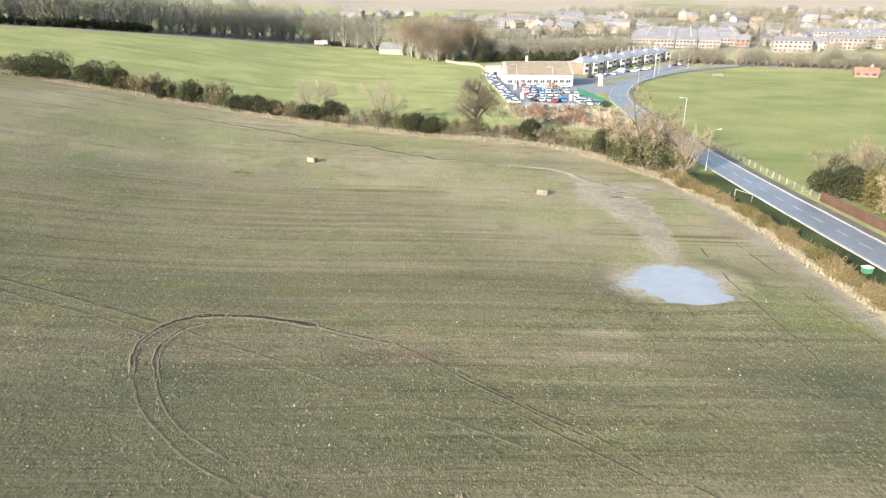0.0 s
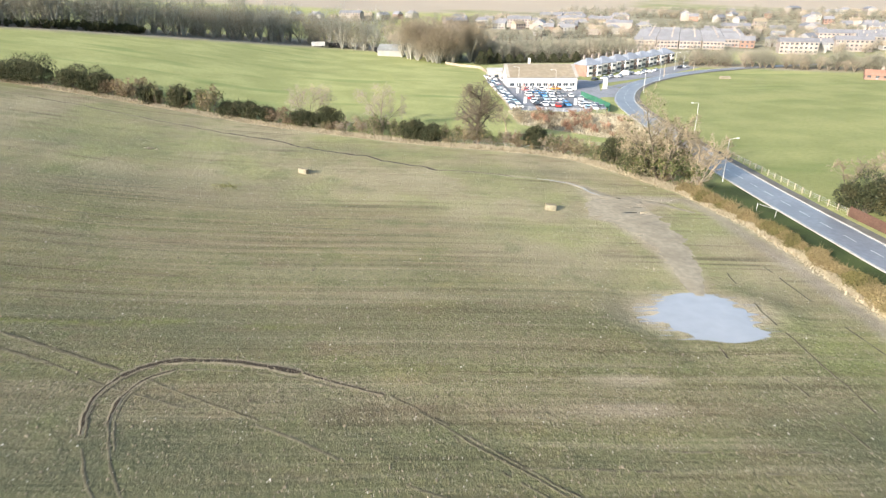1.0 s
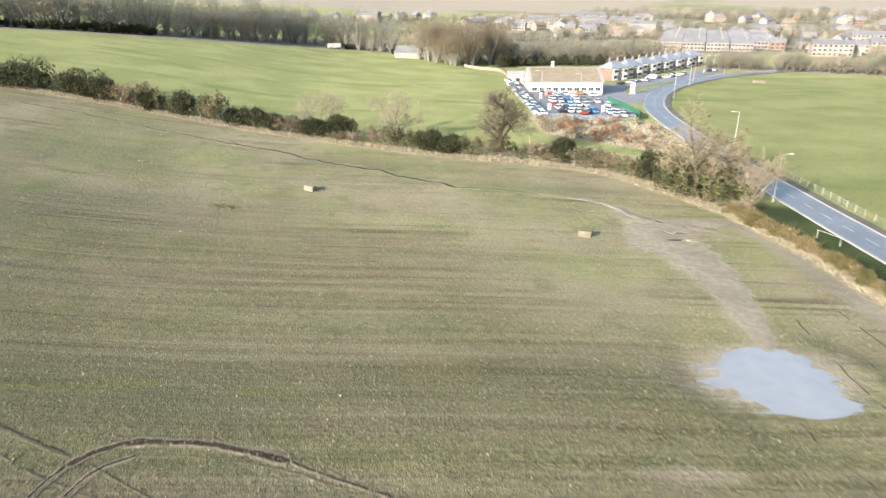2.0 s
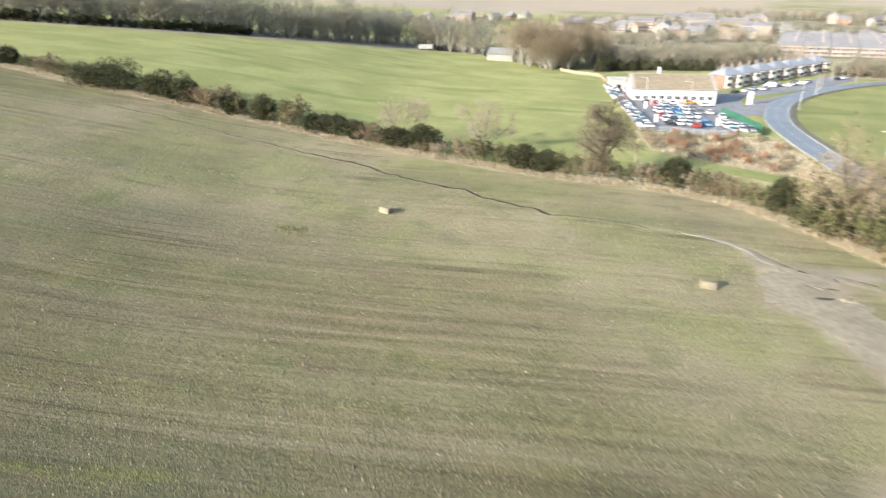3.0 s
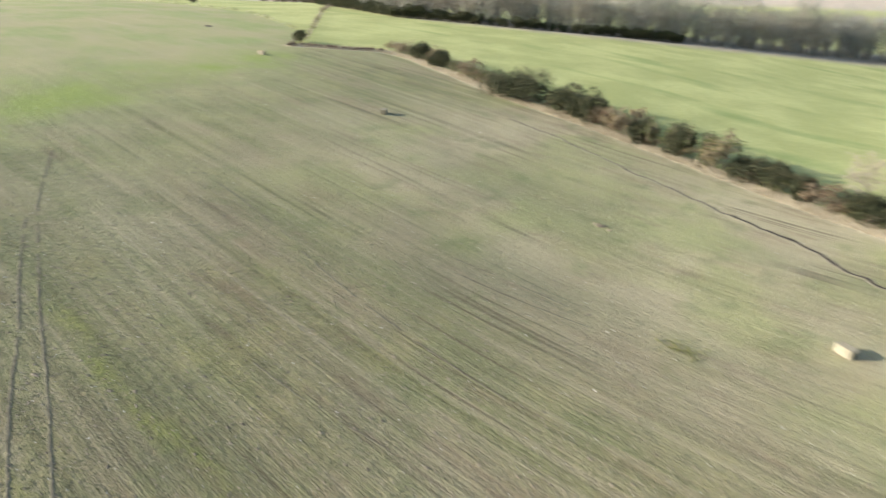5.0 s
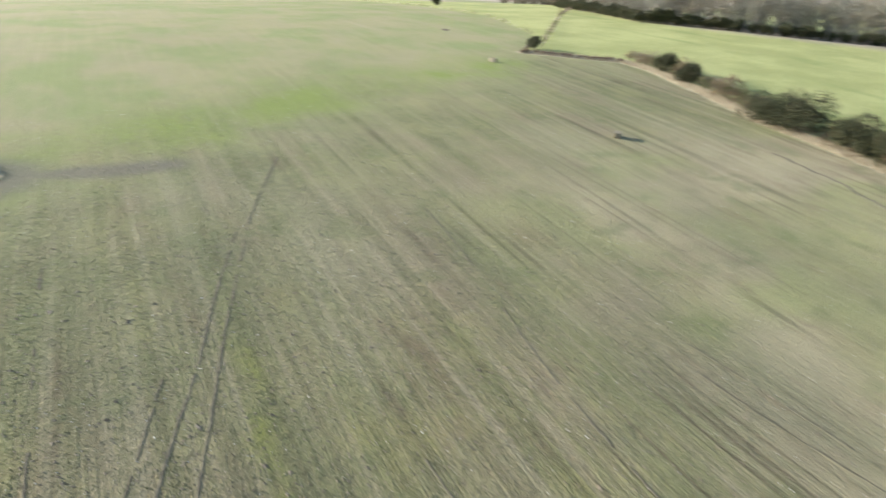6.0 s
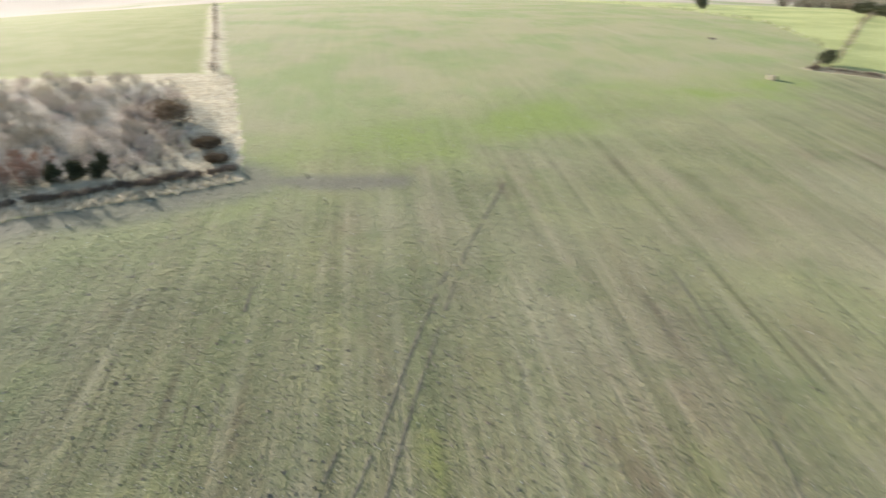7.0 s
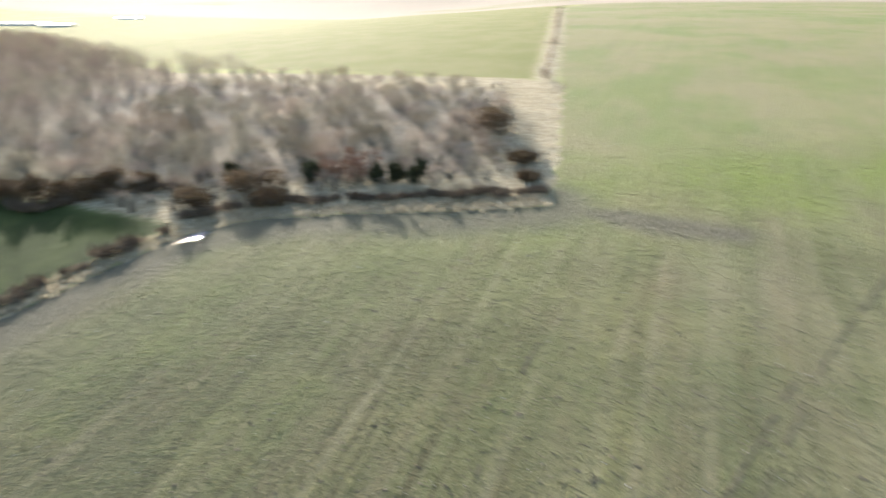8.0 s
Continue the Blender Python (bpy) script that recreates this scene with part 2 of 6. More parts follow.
TWIG_GREY = leaf_material("grey_twigs", (0.45, 0.39, 0.33), (0.66, 0.58, 0.50), (0.55, 0.49, 0.41), 0.6)
TWIG_HAZE = leaf_material("hazel_twigs", (0.40, 0.365, 0.285), (0.60, 0.55, 0.44), (0.49, 0.46, 0.35), 0.6)
TWIG_MAUVE = leaf_material("birch_twigs", (0.36, 0.295, 0.26), (0.54, 0.455, 0.41), (0.44, 0.37, 0.32), 0.6)
TWIG_WOOD = leaf_material("woodland_twigs", (0.36, 0.365, 0.32), (0.58, 0.58, 0.52), (0.46, 0.475, 0.41), 0.75)
TWIG_TAN = leaf_material("sycamore_twigs", (0.29, 0.245, 0.175), (0.47, 0.405, 0.30), (0.38, 0.335, 0.23), 0.6)
TWIG_TOWN = leaf_material("garden_tree_twigs", (0.20, 0.198, 0.150), (0.36, 0.35, 0.275), (0.27, 0.275, 0.20), 0.4)
BARK_WOOD = plain("woodland_bark", (0.21, 0.205, 0.17), (0.34, 0.33, 0.28), 3, 0.9)
TWIG_RED = leaf_material("russet_twigs", (0.23, 0.125, 0.08), (0.37, 0.22, 0.14), (0.26, 0.17, 0.105))
LEAF_DARK = leaf_material("evergreen_leaves", (0.028, 0.036, 0.017), (0.080, 0.086, 0.038), (0.095, 0.080, 0.038), 0.25)
LEAF_IVY = leaf_material("ivy_leaves", (0.040, 0.058, 0.018), (0.135, 0.150, 0.050), (0.15, 0.14, 0.05), 0.3)
LEAF_GOLD = leaf_material("golden_hedge_leaves", (0.16, 0.122, 0.056), (0.34, 0.275, 0.145), (0.23, 0.200, 0.092), 0.3)
LEAF_OLIVE = leaf_material("olive_hedge_leaves", (0.085, 0.080, 0.030), (0.22, 0.195, 0.075), (0.20, 0.160, 0.070), 0.3)
WEED = leaf_material("weed_leaves", (0.17, 0.175, 0.05), (0.30, 0.29, 0.10), (0.27, 0.26, 0.09), 0.4)
MUD_SOIL = plain("washed_mud", (0.255, 0.222, 0.158), (0.345, 0.303, 0.220), 1.2, 0.8, bump=0.3, spread=0)
LEAF_BRAMBLE = leaf_material("bramble_canes", (0.16, 0.120, 0.085), (0.28, 0.220, 0.160), (0.22, 0.180, 0.13), 0.4)
LEAF_BROWN = leaf_material("bramble_leaves", (0.105, 0.070, 0.040), (0.225, 0.155, 0.088), (0.17, 0.130, 0.070), 0.3)
GRASS_DRY = leaf_material("dry_grass_blades", (0.42, 0.365, 0.255), (0.68, 0.61, 0.46), (0.55, 0.48, 0.33), 0.45)
GRASS_CROP = leaf_material("young_crop_blades", (0.070, 0.076, 0.036), (0.205, 0.200, 0.108), (0.18, 0.165, 0.085), 0.45)
STONE = leaf_material("field_stones", (0.36, 0.33, 0.28), (0.68, 0.65, 0.58), (0.5, 0.46, 0.38))
CLOD = leaf_material("soil_clods", (0.09, 0.072, 0.05), (0.22, 0.18, 0.125), (0.15, 0.12, 0.08))
STRAW_BALE = plain("weathered_straw", (0.18, 0.165, 0.118), (0.30, 0.274, 0.195), 6, 0.95, bump=0.6, spread=0.1)
TWINE = plain("bale_twine", (0.16, 0.13, 0.08), (0.22, 0.18, 0.11), 6, 0.8)
# pale blue-grey base: part of the sky's reflection is put into the colour
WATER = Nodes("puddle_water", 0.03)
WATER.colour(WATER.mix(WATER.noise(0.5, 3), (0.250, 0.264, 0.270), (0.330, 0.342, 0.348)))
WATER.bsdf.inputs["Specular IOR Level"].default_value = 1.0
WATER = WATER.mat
RENDER_WHITE = plain("white_render", (0.60, 0.58, 0.54), (0.70, 0.68, 0.64), 0.8, 0.8)
RENDER_GREY = plain("pebble_dash_render", (0.27, 0.26, 0.24), (0.38, 0.37, 0.345), 0.8, 0.85, spread=0.5)
SLATE_PALE = plain("pale_slate", (0.215, 0.24, 0.28), (0.29, 0.315, 0.355), 1.5, 0.5, spread=0.3, spec=0.4)
RENDER_CREAM = plain("cream_render", (0.34, 0.32, 0.285), (0.45, 0.425, 0.38), 0.8, 0.8, spread=0.5)
BRICK_RED = plain("red_brick", (0.215, 0.135, 0.105), (0.285, 0.190, 0.150), 2, 0.9, spread=0.6)
BRICK_PINK = plain("pink_stone", (0.265, 0.225, 0.20), (0.36, 0.315, 0.285), 2, 0.9, spread=0.4)
SLATE = plain("blue_slate", (0.165, 0.168, 0.180), (0.245, 0.248, 0.262), 1.5, 0.55, spread=0.5, spec=0.4)
TILE_BROWN = plain("brown_roof_sheet", (0.215, 0.182, 0.130), (0.275, 0.235, 0.172), 0.6, 0.8, spread=0.3)
GREY_SHEET = plain("grey_roof_sheet", (0.40, 0.40, 0.39), (0.52, 0.52, 0.50), 0.5, 0.6, spread=0.2)
WINDOW = plain("window_glass", (0.035, 0.045, 0.055), (0.07, 0.085, 0.10), 0.5, 0.08, spread=0.3, spec=0.8)
TIMBER = plain("weathered_timber", (0.23, 0.19, 0.14), (0.38, 0.33, 0.26), 3, 0.9)
STEEL = plain("galvanised_steel", (0.50, 0.51, 0.50), (0.62, 0.62, 0.61), 2, 0.5, 0.15, spread=0)
LAMP_HEAD = plain("lamp_head", (0.60, 0.60, 0.58), (0.7, 0.7, 0.68), 2, 0.5)
FENCE_GREEN = plain("green_mesh_fence", (0.03, 0.12, 0.075), (0.05, 0.17, 0.11), 2, 0.6)
PANEL_WHITE = plain("white_panel", (0.62, 0.62, 0.62), (0.70, 0.70, 0.70), 2, 0.5, spread=0)
SIGN_RED = plain("pink_panel", (0.62, 0.24, 0.22), (0.72, 0.32, 0.28), 2, 0.5)
RUBBER = plain("tyre_rubber", (0.012, 0.012, 0.013), (0.025, 0.025, 0.026), 5, 0.85)
BIN_GREEN = plain("green_plastic", (0.06, 0.22, 0.12), (0.09, 0.30, 0.17), 3, 0.5)


# ---------------- geometry helpers ----------------
class Shape:
    """Vertices and faces gathered for one mesh."""

    def __init__(self):
        self.v, self.f = [], []

    def quad_strip(self, rows):
        base, width = len(self.v), len(rows[0])
        for row in rows:
            self.v.extend(tuple(p) for p in row)
        for i in range(len(rows) - 1):
            for j in range(width - 1):
                a = base + i * width + j
                self.f.append((a, a + 1, a + width + 1, a + width))

    def box(self, cx, cy, cz, sx, sy, sz, taper=1.0):
        b = len(self.v)
        for z, k in ((-1, 1.0), (1, taper)):
            for x, y in ((-1, -1), (1, -1), (1, 1), (-1, 1)):
                self.v.append((cx + x * sx / 2 * k, cy + y * sy / 2 * k, cz + z * sz / 2))
        for q in ((3, 2, 1, 0), (4, 5, 6, 7), (0, 1, 5, 4), (1, 2, 6, 5), (2, 3, 7, 6), (3, 0, 4, 7)):
            self.f.append(tuple(b + i for i in q))

    def tube(self, points, radii, sides=5, cap=False):
        b, rings = len(self.v), len(points)
        for i, (p, r) in enumerate(zip(points, radii)):
            d = (points[min(i + 1, rings - 1)] - points[max(i - 1, 0)]).normalized()
            u = d.cross(Vector((0.31, 0.95, 0.05)))
            u = (u if u.length > 0.05 else d.cross(Vector((1, 0, 0)))).normalized()
            w = d.cross(u)
            for k in range(sides):
                a = 2 * math.pi * k / sides
                self.v.append(tuple(p + u * (math.cos(a) * r) + w * (math.sin(a) * r)))
        for i in range(rings - 1):
            for k in range(sides):
                a, c = b + i * sides + k, b + i * sides + (k + 1) % sides
                self.f.append((a, c, c + sides, a + sides))
        if cap:
            self.f.append(tuple(b + k for k in reversed(range(sides))))
            self.f.append(tuple(b + (rings - 1) * sides + k for k in range(sides)))

    def spike(self, p, q, r):
        """A twig: a three-sided tapering sliver."""
        b = len(self.v)
        d = (q - p).normalized()
        u = d.cross(Vector((0.2, 0.4, 0.9))).normalized() * r
        w = d.cross(u)
        self.v.extend((tuple(p + u), tuple(p - u * 0.5 + w * 0.87), tuple(p - u * 0.5 - w * 0.87), tuple(q)))
        self.f.extend(((b, b + 1, b + 3), (b + 1, b + 2, b + 3), (b + 2, b, b + 3)))

    def leaf(self, p, size, rng):
        """A folded leaf spray of two triangles."""
        b = len(self.v)
        d = Vector((rng.gauss(0, 1), rng.gauss(0, 1), rng.gauss(0.2, 0.8))).normalized()
        u = d.cross(Vector((rng.gauss(0, 1), rng.gauss(0, 1), rng.gauss(0, 1)))).normalized()
        w = d.cross(u) * (0.25 * size)
        self.v.extend((tuple(p - d * size * 0.5), tuple(p + u * size * 0.4 + w), tuple(p + d * size * 0.5), tuple(p - u * size * 0.4 + w)))
        self.f.extend(((b, b + 1, b + 2), (b, b + 2, b + 3)))

    def lump(self, x, y, z, r, rng, flat=0.6):
        b = len(self.v)
        turn = rng.random() * 6.3
        for k in range(4):
            a = turn + k * math.pi / 2
            s = r * rng.uniform(0.7, 1.2)
            self.v.append((x + math.cos(a) * s, y + math.sin(a) * s, z - 0.03))
        self.v.append((x + rng.uniform(-0.3, 0.3) * r, y + rng.uniform(-0.3, 0.3) * r, z + r * flat))
        self.f.extend(((b, b + 1, b + 4), (b + 1, b + 2, b + 4), (b + 2, b + 3, b + 4), (b + 3, b, b + 4)))

    def mesh(self, name, material, smooth=False):
        me = bpy.data.meshes.new(name)
        me.from_pydata(self.v, [], self.f)
        me.materials.append(material)
        if smooth:
            me.polygons.foreach_set("use_smooth", [True] * len(me.polygons))
        me.update()
        return me


def solid(name, shape, material, smooth=False):
    return new(name, shape.mesh(name, material, smooth))


def part(name, shape, material, parent, label="", smooth=False):
    ob = new(name, shape.mesh(name, material, smooth))
    ob.parent = parent
    return tagged(ob, label) if label else ob


def repeat(ob, parent, m):
    """Another part on the same mesh."""
    o = new(ob.name.split(".")[0], ob.data)
    o.parent, o.matrix_basis = parent, m
    return o


# ---------------- the lie of the land ----------------
XS = (-5000, -2500, -1200, -600, -400, -300, -220, -160, -130, -100, -80, -60, -40, -20, 5, 33, 60, 100, 200, 3000)
ZS = (190, 150, 70, 37, 34, 31, 26, 20, 16.2, 12.0, 8.9, 5.8, 3.1, 1.6, 0.6, -1, -2.3, -3.2, -3.5, -3.5)
YS = (-3000, -400, 0, 100, 180, 420, 600, 800, 1000, 1500, 2500, 5000)
GS = (0, 0, -0.6, 0, 0.4, 0.5, 5, 13, 20, 45, 110, 200)


def curve(v, xs, zs):
    xs, zs = np.array(xs, float), np.array(zs, float)
    d = np.diff(zs) / np.diff(xs)
    m = np.zeros(len(xs))
    m[0], m[-1] = d[0], d[-1]
    for i in range(1, len(xs) - 1):
        m[i] = 0 if d[i - 1] * d[i] <= 0 else 2 * d[i - 1] * d[i] / (d[i - 1] + d[i])
    v = np.clip(v, xs[0], xs[-1])
    i = np.clip(np.searchsorted(xs, v) - 1, 0, len(xs) - 2)
    h = xs[i + 1] - xs[i]
    s = (v - xs[i]) / h
    return (2 * s**3 - 3 * s * s + 1) * zs[i] + (s**3 - 2 * s * s + s) * h * m[i] + (3 * s * s - 2 * s**3) * zs[i + 1] + (s**3 - s * s) * h * m[i + 1]


def smooth(v, a, b):
    s = np.clip((v - a) / (b - a), 0, 1)
    return s * s * (3 - 2 * s)


POOLS = ((34.4, 70.0, 5.9, 6.1, -1.25), (-97.2, 20.6, 2.3, 0.75, 10.91))  # centre, half sizes, level


def height(x, y):
    x, y = np.asarray(x, float), np.asarray(y, float)
    z = curve(x, XS, ZS) * (1 - 0.6 * smooth(y, 250, 850)) * (1 - 0.5 * smooth(40 - y, 0, 340)) + curve(y, YS, GS)
    # hills that close the view to the south and west
    z = z + 75 * smooth(np.hypot(x, y), 700, 2200) * smooth(350 - y, 0, 400)
    # gentle unevenness
    z = z + 0.03 * np.sin(x * 0.31 + 1.7 * np.sin(y * 0.11)) * np.sin(y * 0.27 + 1.3 * np.sin(x * 0.09))
    for px, py, rx, ry, level in POOLS:
        r = np.hypot((x - px) / rx, (y - py) / ry)
        w = 1 - smooth(r, 1.35, 2.1)
        z = z * (1 - w) + (level - 0.02 - 0.05 * np.clip(1 - r * r, 0, 1)) * w
    return z


def at(x, y, lift=0.0):
    return Vector((x, y, float(height(x, y)) + lift))


HEDGE = [(-170, 172), (-161, 182), (-153, 191), (-144, 192), (-121, 186.5), (-103, 181), (-90, 180), (-73, 178), (-58, 175.5), (-45, 172.5), (-30, 167.5), (-13, 161), (0, 155), (12, 152), (22, 151), (31, 148.5), (38, 145), (44, 137), (49.5, 127), (53, 120.5), (55, 110), (56.5, 102), (57.3, 90), (57, 77), (56.3, 63), (56, 30), (57, -60)]
SOUTH = [(57, -60), (0, -12), (-40, 2), (-77.7, 13.5), (-90.8, 17), (-97.9, 19.5), (-102.8, 25), (-106.4, 33.7), (-110.4, 46), (-114.8, 56.3)]
COPSE_SIDE = [(-114.8, 56.3), (-130, 54), (-170, 45.8)]
WEST_HEDGE = [(-173, 41.5), (-230.7, 30.6), (-343.7, 7.3), (-420, -8)]
NORTH_WEST = [(-170, 172), (-187, 188), (-205, 197), (-256, 213), (-300, 214), (-417, 222)]
FIELD = HEDGE + SOUTH[1:] + COPSE_SIDE[1:] + WEST_HEDGE[1:] + [(-900, -60), (-900, 260)] + NORTH_WEST[:0:-1]
COPSE = [(-97.9, 19.5), (-102.8, 25), (-106.4, 33.7), (-110.4, 46), (-114.8, 56.3), (-130, 54), (-172, 45.5), (-174, 38), (-172, 0), (-170, -52), (-200, -115), (-255, -200), (-300, -290), (-180, -290), (-105, -120), (-100, -6), (-99, 12)]
MUD = [(29.5, 104), (33, 110), (33, 119), (33.5, 124), (36.5, 118.5), (40, 114.5), (45, 113.5), (44, 111.5), (41, 108), (40.5, 95), (39, 84), (37.5, 76), (35, 76), (35, 86), (34, 96), (33, 101)]
SCRUB = [(33, 184), (44, 176), (56, 168), (66, 160), (69, 178), (72, 206), (70, 209), (33, 207)]
YELLOW = [(-173, 40), (-420, -10), (-900, -80), (-900, -700), (-345, -400), (-306, -292), (-260, -200), (-204, -115), (-176, -45)]
LEFT_BELT = [(-306, 296), (-226, 274), (-183, 300), (-146, 336), (-106, 382), (-62, 437), (-19, 425)]
LUSH = [(-117, 56), (-120.6, 60), (-124.5, 70.5), (-129.4, 83), (-137.3, 99), (-143, 118), (-150, 138), (-157, 160)]


def inside(x, y, poly):
    x, y = np.asarray(x, float), np.asarray(y, float)
    hit = np.zeros(x.shape, bool)
    for (ax, ay), (bx, by) in zip(poly, poly[1:] + poly[:1]):
        if ay != by:
            hit ^= ((ay > y) != (by > y)) & (x < (bx - ax) * (y - ay) / (by - ay) + ax)
    return hit


def far_from(x, y, line):
    x, y = np.asarray(x, float), np.asarray(y, float)
    best = np.full(x.shape, 1e9)
    for (ax, ay), (bx, by) in zip(line, line[1:]):
        dx, dy = bx - ax, by - ay
        s = np.clip(((x - ax) * dx + (y - ay) * dy) / (dx * dx + dy * dy), 0, 1)
        best = np.minimum(best, np.hypot(x - ax - s * dx, y - ay - s * dy))
    return best


def signed(x, y, poly):
    d = far_from(x, y, poly + poly[:1])
    return np.where(inside(x, y, poly), d, -d)


def along(line, step, jitter=0.0, rng=None):
    """Points and directions at even steps along a line."""
    out, left = [], 0.0
    for (ax, ay), (bx, by) in zip(line, line[1:]):
        n = math.hypot(bx - ax, by - ay)
        s = left
        while s < n:
            k = s + (rng.uniform(-jitter, jitter) if rng else 0)
            out.append((ax + (bx - ax) * k / n, ay + (by - ay) * k / n, (bx - ax) / n, (by - ay) / n))
            s += step
        left = s - n
    return out


def rounded(line, times=2):
    """The line with its corners cut."""
    for _ in range(times):
        cut = [line[0]]
        for (ax, ay), (bx, by) in zip(line, line[1:]):
            cut += [(ax * 0.75 + bx * 0.25, ay * 0.75 + by * 0.25), (ax * 0.25 + bx * 0.75, ay * 0.25 + by * 0.75)]
        line = cut + [line[-1]]
    return line


def spaced(low, high, a, b, step, growth=1.12):
    """Even steps from a to b, growing outwards to low and high."""
    mid = list(np.arange(a, b + step / 2, step))
    right, s = [], step
    while (right or mid)[-1] < high:
        s *= growth
        right.append((right or mid)[-1] + s)
    left, s = [], step
    while (left or [mid[0]])[-1] > low:
        s *= growth
        left.append((left or [mid[0]])[-1] - s)
    return np.array(left[::-1] + mid + right)


def build_ground():
    xs, ys = spaced(-4200, 4200, -190, 100, 1.0), spaced(-2500, 4800, -10, 200, 1.0)
    gx, gy = np.meshgrid(xs, ys)
    x, y = gx.ravel(), gy.ravel()
    w, h = len(xs), len(ys)
    i = (np.arange(h - 1)[:, None] * w + np.arange(w - 1)[None, :]).ravel()
    faces = np.stack([i, i + 1, i + w + 1, i + w], 1)
    me = bpy.data.meshes.new("ground")
    me.from_pydata(np.stack([x, y, height(x, y)], 1).tolist(), [], faces.tolist())
    me.polygons.foreach_set("use_smooth", [True] * len(me.polygons))
    me.materials.append(GROUND)

    def put(name, values):
        me.attributes.new(name, "FLOAT", "POINT").data.foreach_set("value", np.clip(values, 0, 1).astype(np.float32))

    field = signed(x, y, FIELD)
    put("field", 0.5 + field / 3)
    verge = np.minimum(far_from(x, y, HEDGE), far_from(x, y, SOUTH + COPSE_SIDE[1:]))
    south = far_from(x, y, SOUTH + COPSE_SIDE[1:])
    straw = np.where((field > 0) & (south < far_from(x, y, HEDGE)), 0.5 - field / 1.2, np.maximum(1.0 - verge / 4.0, 0.5 + signed(x, y, COPSE) / 4))
    straw = np.maximum(straw, 0.5 + signed(x, y, SCRUB) / 6)
    straw = np.maximum(straw, 0.5 - far_from(x, y, [(75.6, 20), (75.4, 110), (76, 150)]) / 2.5)
    put("straw", np.maximum(straw, 0.9 - far_from(x, y, WEST_HEDGE) / 6))
    wash = [(14, 129.2), (23.5, 127.1), (32.3, 125.1), (35.3, 120.1), (38.3, 114.5), (43.7, 113.3), (51, 116.4), (55, 114)]
    put("mud", np.maximum(0.62 - far_from(x, y, wash) / 2.6, np.maximum(0.5 + signed(x, y, MUD) / 4, 1.12 - np.hypot((x - 33) / 13, (y - 71) / 8))))
    pale = np.maximum(np.hypot((x - 19) / 5.0, (y - 52.4) / 0.8), 0)
    pale = np.minimum(pale, np.hypot((x - 20) / 3.8, (y - 56.8) / 0.8))
    put("headland", 0.95 - far_from(x, y, [(40, 115.5), (50.7, 115.2), (53.0, 108.3), (53.2, 92.9), (53.8, 83.2), (53.7, 73.1), (53.8, 50)]) / 3.6)
    put("pale", 1.0 - 0.5 * pale)
    put("wet", np.where(field > 0, np.maximum(1.15 - far_from(x, y, SOUTH[3:]) / 9, 0.9 - far_from(x, y, [(-114.8, 57), (-113, 69), (-113, 76)]) / 5), 0) + 0.75 * np.clip(1.6 - np.hypot((x - 30) / 7, (y - 69.5) / 5), 0, 1))
    put("bare", smooth(y + 0.75 * np.clip(x + 12, 0, 45), 88, 124) * smooth(x, -125, -75))
    put("green", 0.75 - far_from(x, y, LUSH) / 95)
    put("lush", np.maximum(0.95 - far_from(x, y, LUSH) / (16 + 7 * np.sin(x * 0.11 + y * 0.05) + 5 * np.sin(y * 0.23 - x * 0.07)), 0.4 * smooth(x, 39, 43) * smooth(84 - y, 0, 12) * smooth(y, 49, 58) * (field > 0)))
    put("litter", np.maximum(0.5 + (signed(x, y, COPSE) - 11) / 8, np.maximum(1.2 - far_from(x - 9, y - 20, LEFT_BELT) / 32, np.maximum(1.1 - far_from(x, y, [(158, 378), (186, 372), (222, 352), (300, 330)]) / 24, 1.1 - far_from(x, y, [(52, 396), (80, 410), (120, 426), (160, 443)]) / 36))))
    put("town", 0.85 * smooth(y, 425, 470) * smooth(x - 0.35 * (y - 480), -60, 20) * (1 - smooth(y, 860, 1000)))

    def blobs(rows):
        return (field > 0) * np.maximum.reduce([a * np.clip(1.25 - 0.75 * np.hypot((x - px) / rx, (y - py) / ry), 0, 1) for px, py, rx, ry, a in rows])

    put("rough", (1 - 0.85 * smooth(y, 52, 82)) * (0.45 + 0.55 * smooth(x, -75, -40)))
    put("dense", blobs(((42, 46, 8, 8, 1.0), (30, 40, 9, 5, 0.7), (-3, 48.4, 10, 2.2, 0.8), (-26, 45, 20, 14, 0.95), (-4, 41, 14, 8, 0.5), (36, 44, 8, 9, 0.9), (-22, 66, 28, 6, 0.75), (10, 69, 18, 4, 0.45), (-50, 75, 11, 4, 0.5), (-12, 144, 20, 4, 0.4), (26, 131, 12, 3, 0.5), (-47, 111, 24, 9, 0.5), (-66, 135, 16, 8, 0.4), (-72, 101, 12, 4, 0.45), (-76, 32, 26, 17, 0.95), (-88, 76, 16, 5, 0.45), (-108, 80, 6, 9, 0.4), (-66, 66, 14, 4, 0.4), (18, 45.8, 15, 1.6, 0.6))))
    # blobs at (-96, 92) and (-102, 77) paint lens-flare haze over pale soil
    put("thin", blobs(((-10, 79, 15, 6, 0.25), (20, 81, 12, 7, 0.3), (-38, 86, 13, 4, 0.35), (-84, 88, 11, 6, 0.5), (-96, 92, 9, 13, 0.35), (-102, 77, 6, 5, 0.35), (-71, 84, 9, 3, 0.35), (-104, 134, 10, 6, 0.4), (-118, 95, 6, 8, 0.35))))
    # darkest round (-16, 33), fading outwards
    put("damp", (field > 0) * (1.2 - np.hypot((x + 16) / 30, (y - 33) / 16)))
    strip = 1.0 - np.abs(y - 75.3 + 0.6 * np.sin(x * 0.3)) / (0.9 + 0.5 * np.sin(x * 0.7))
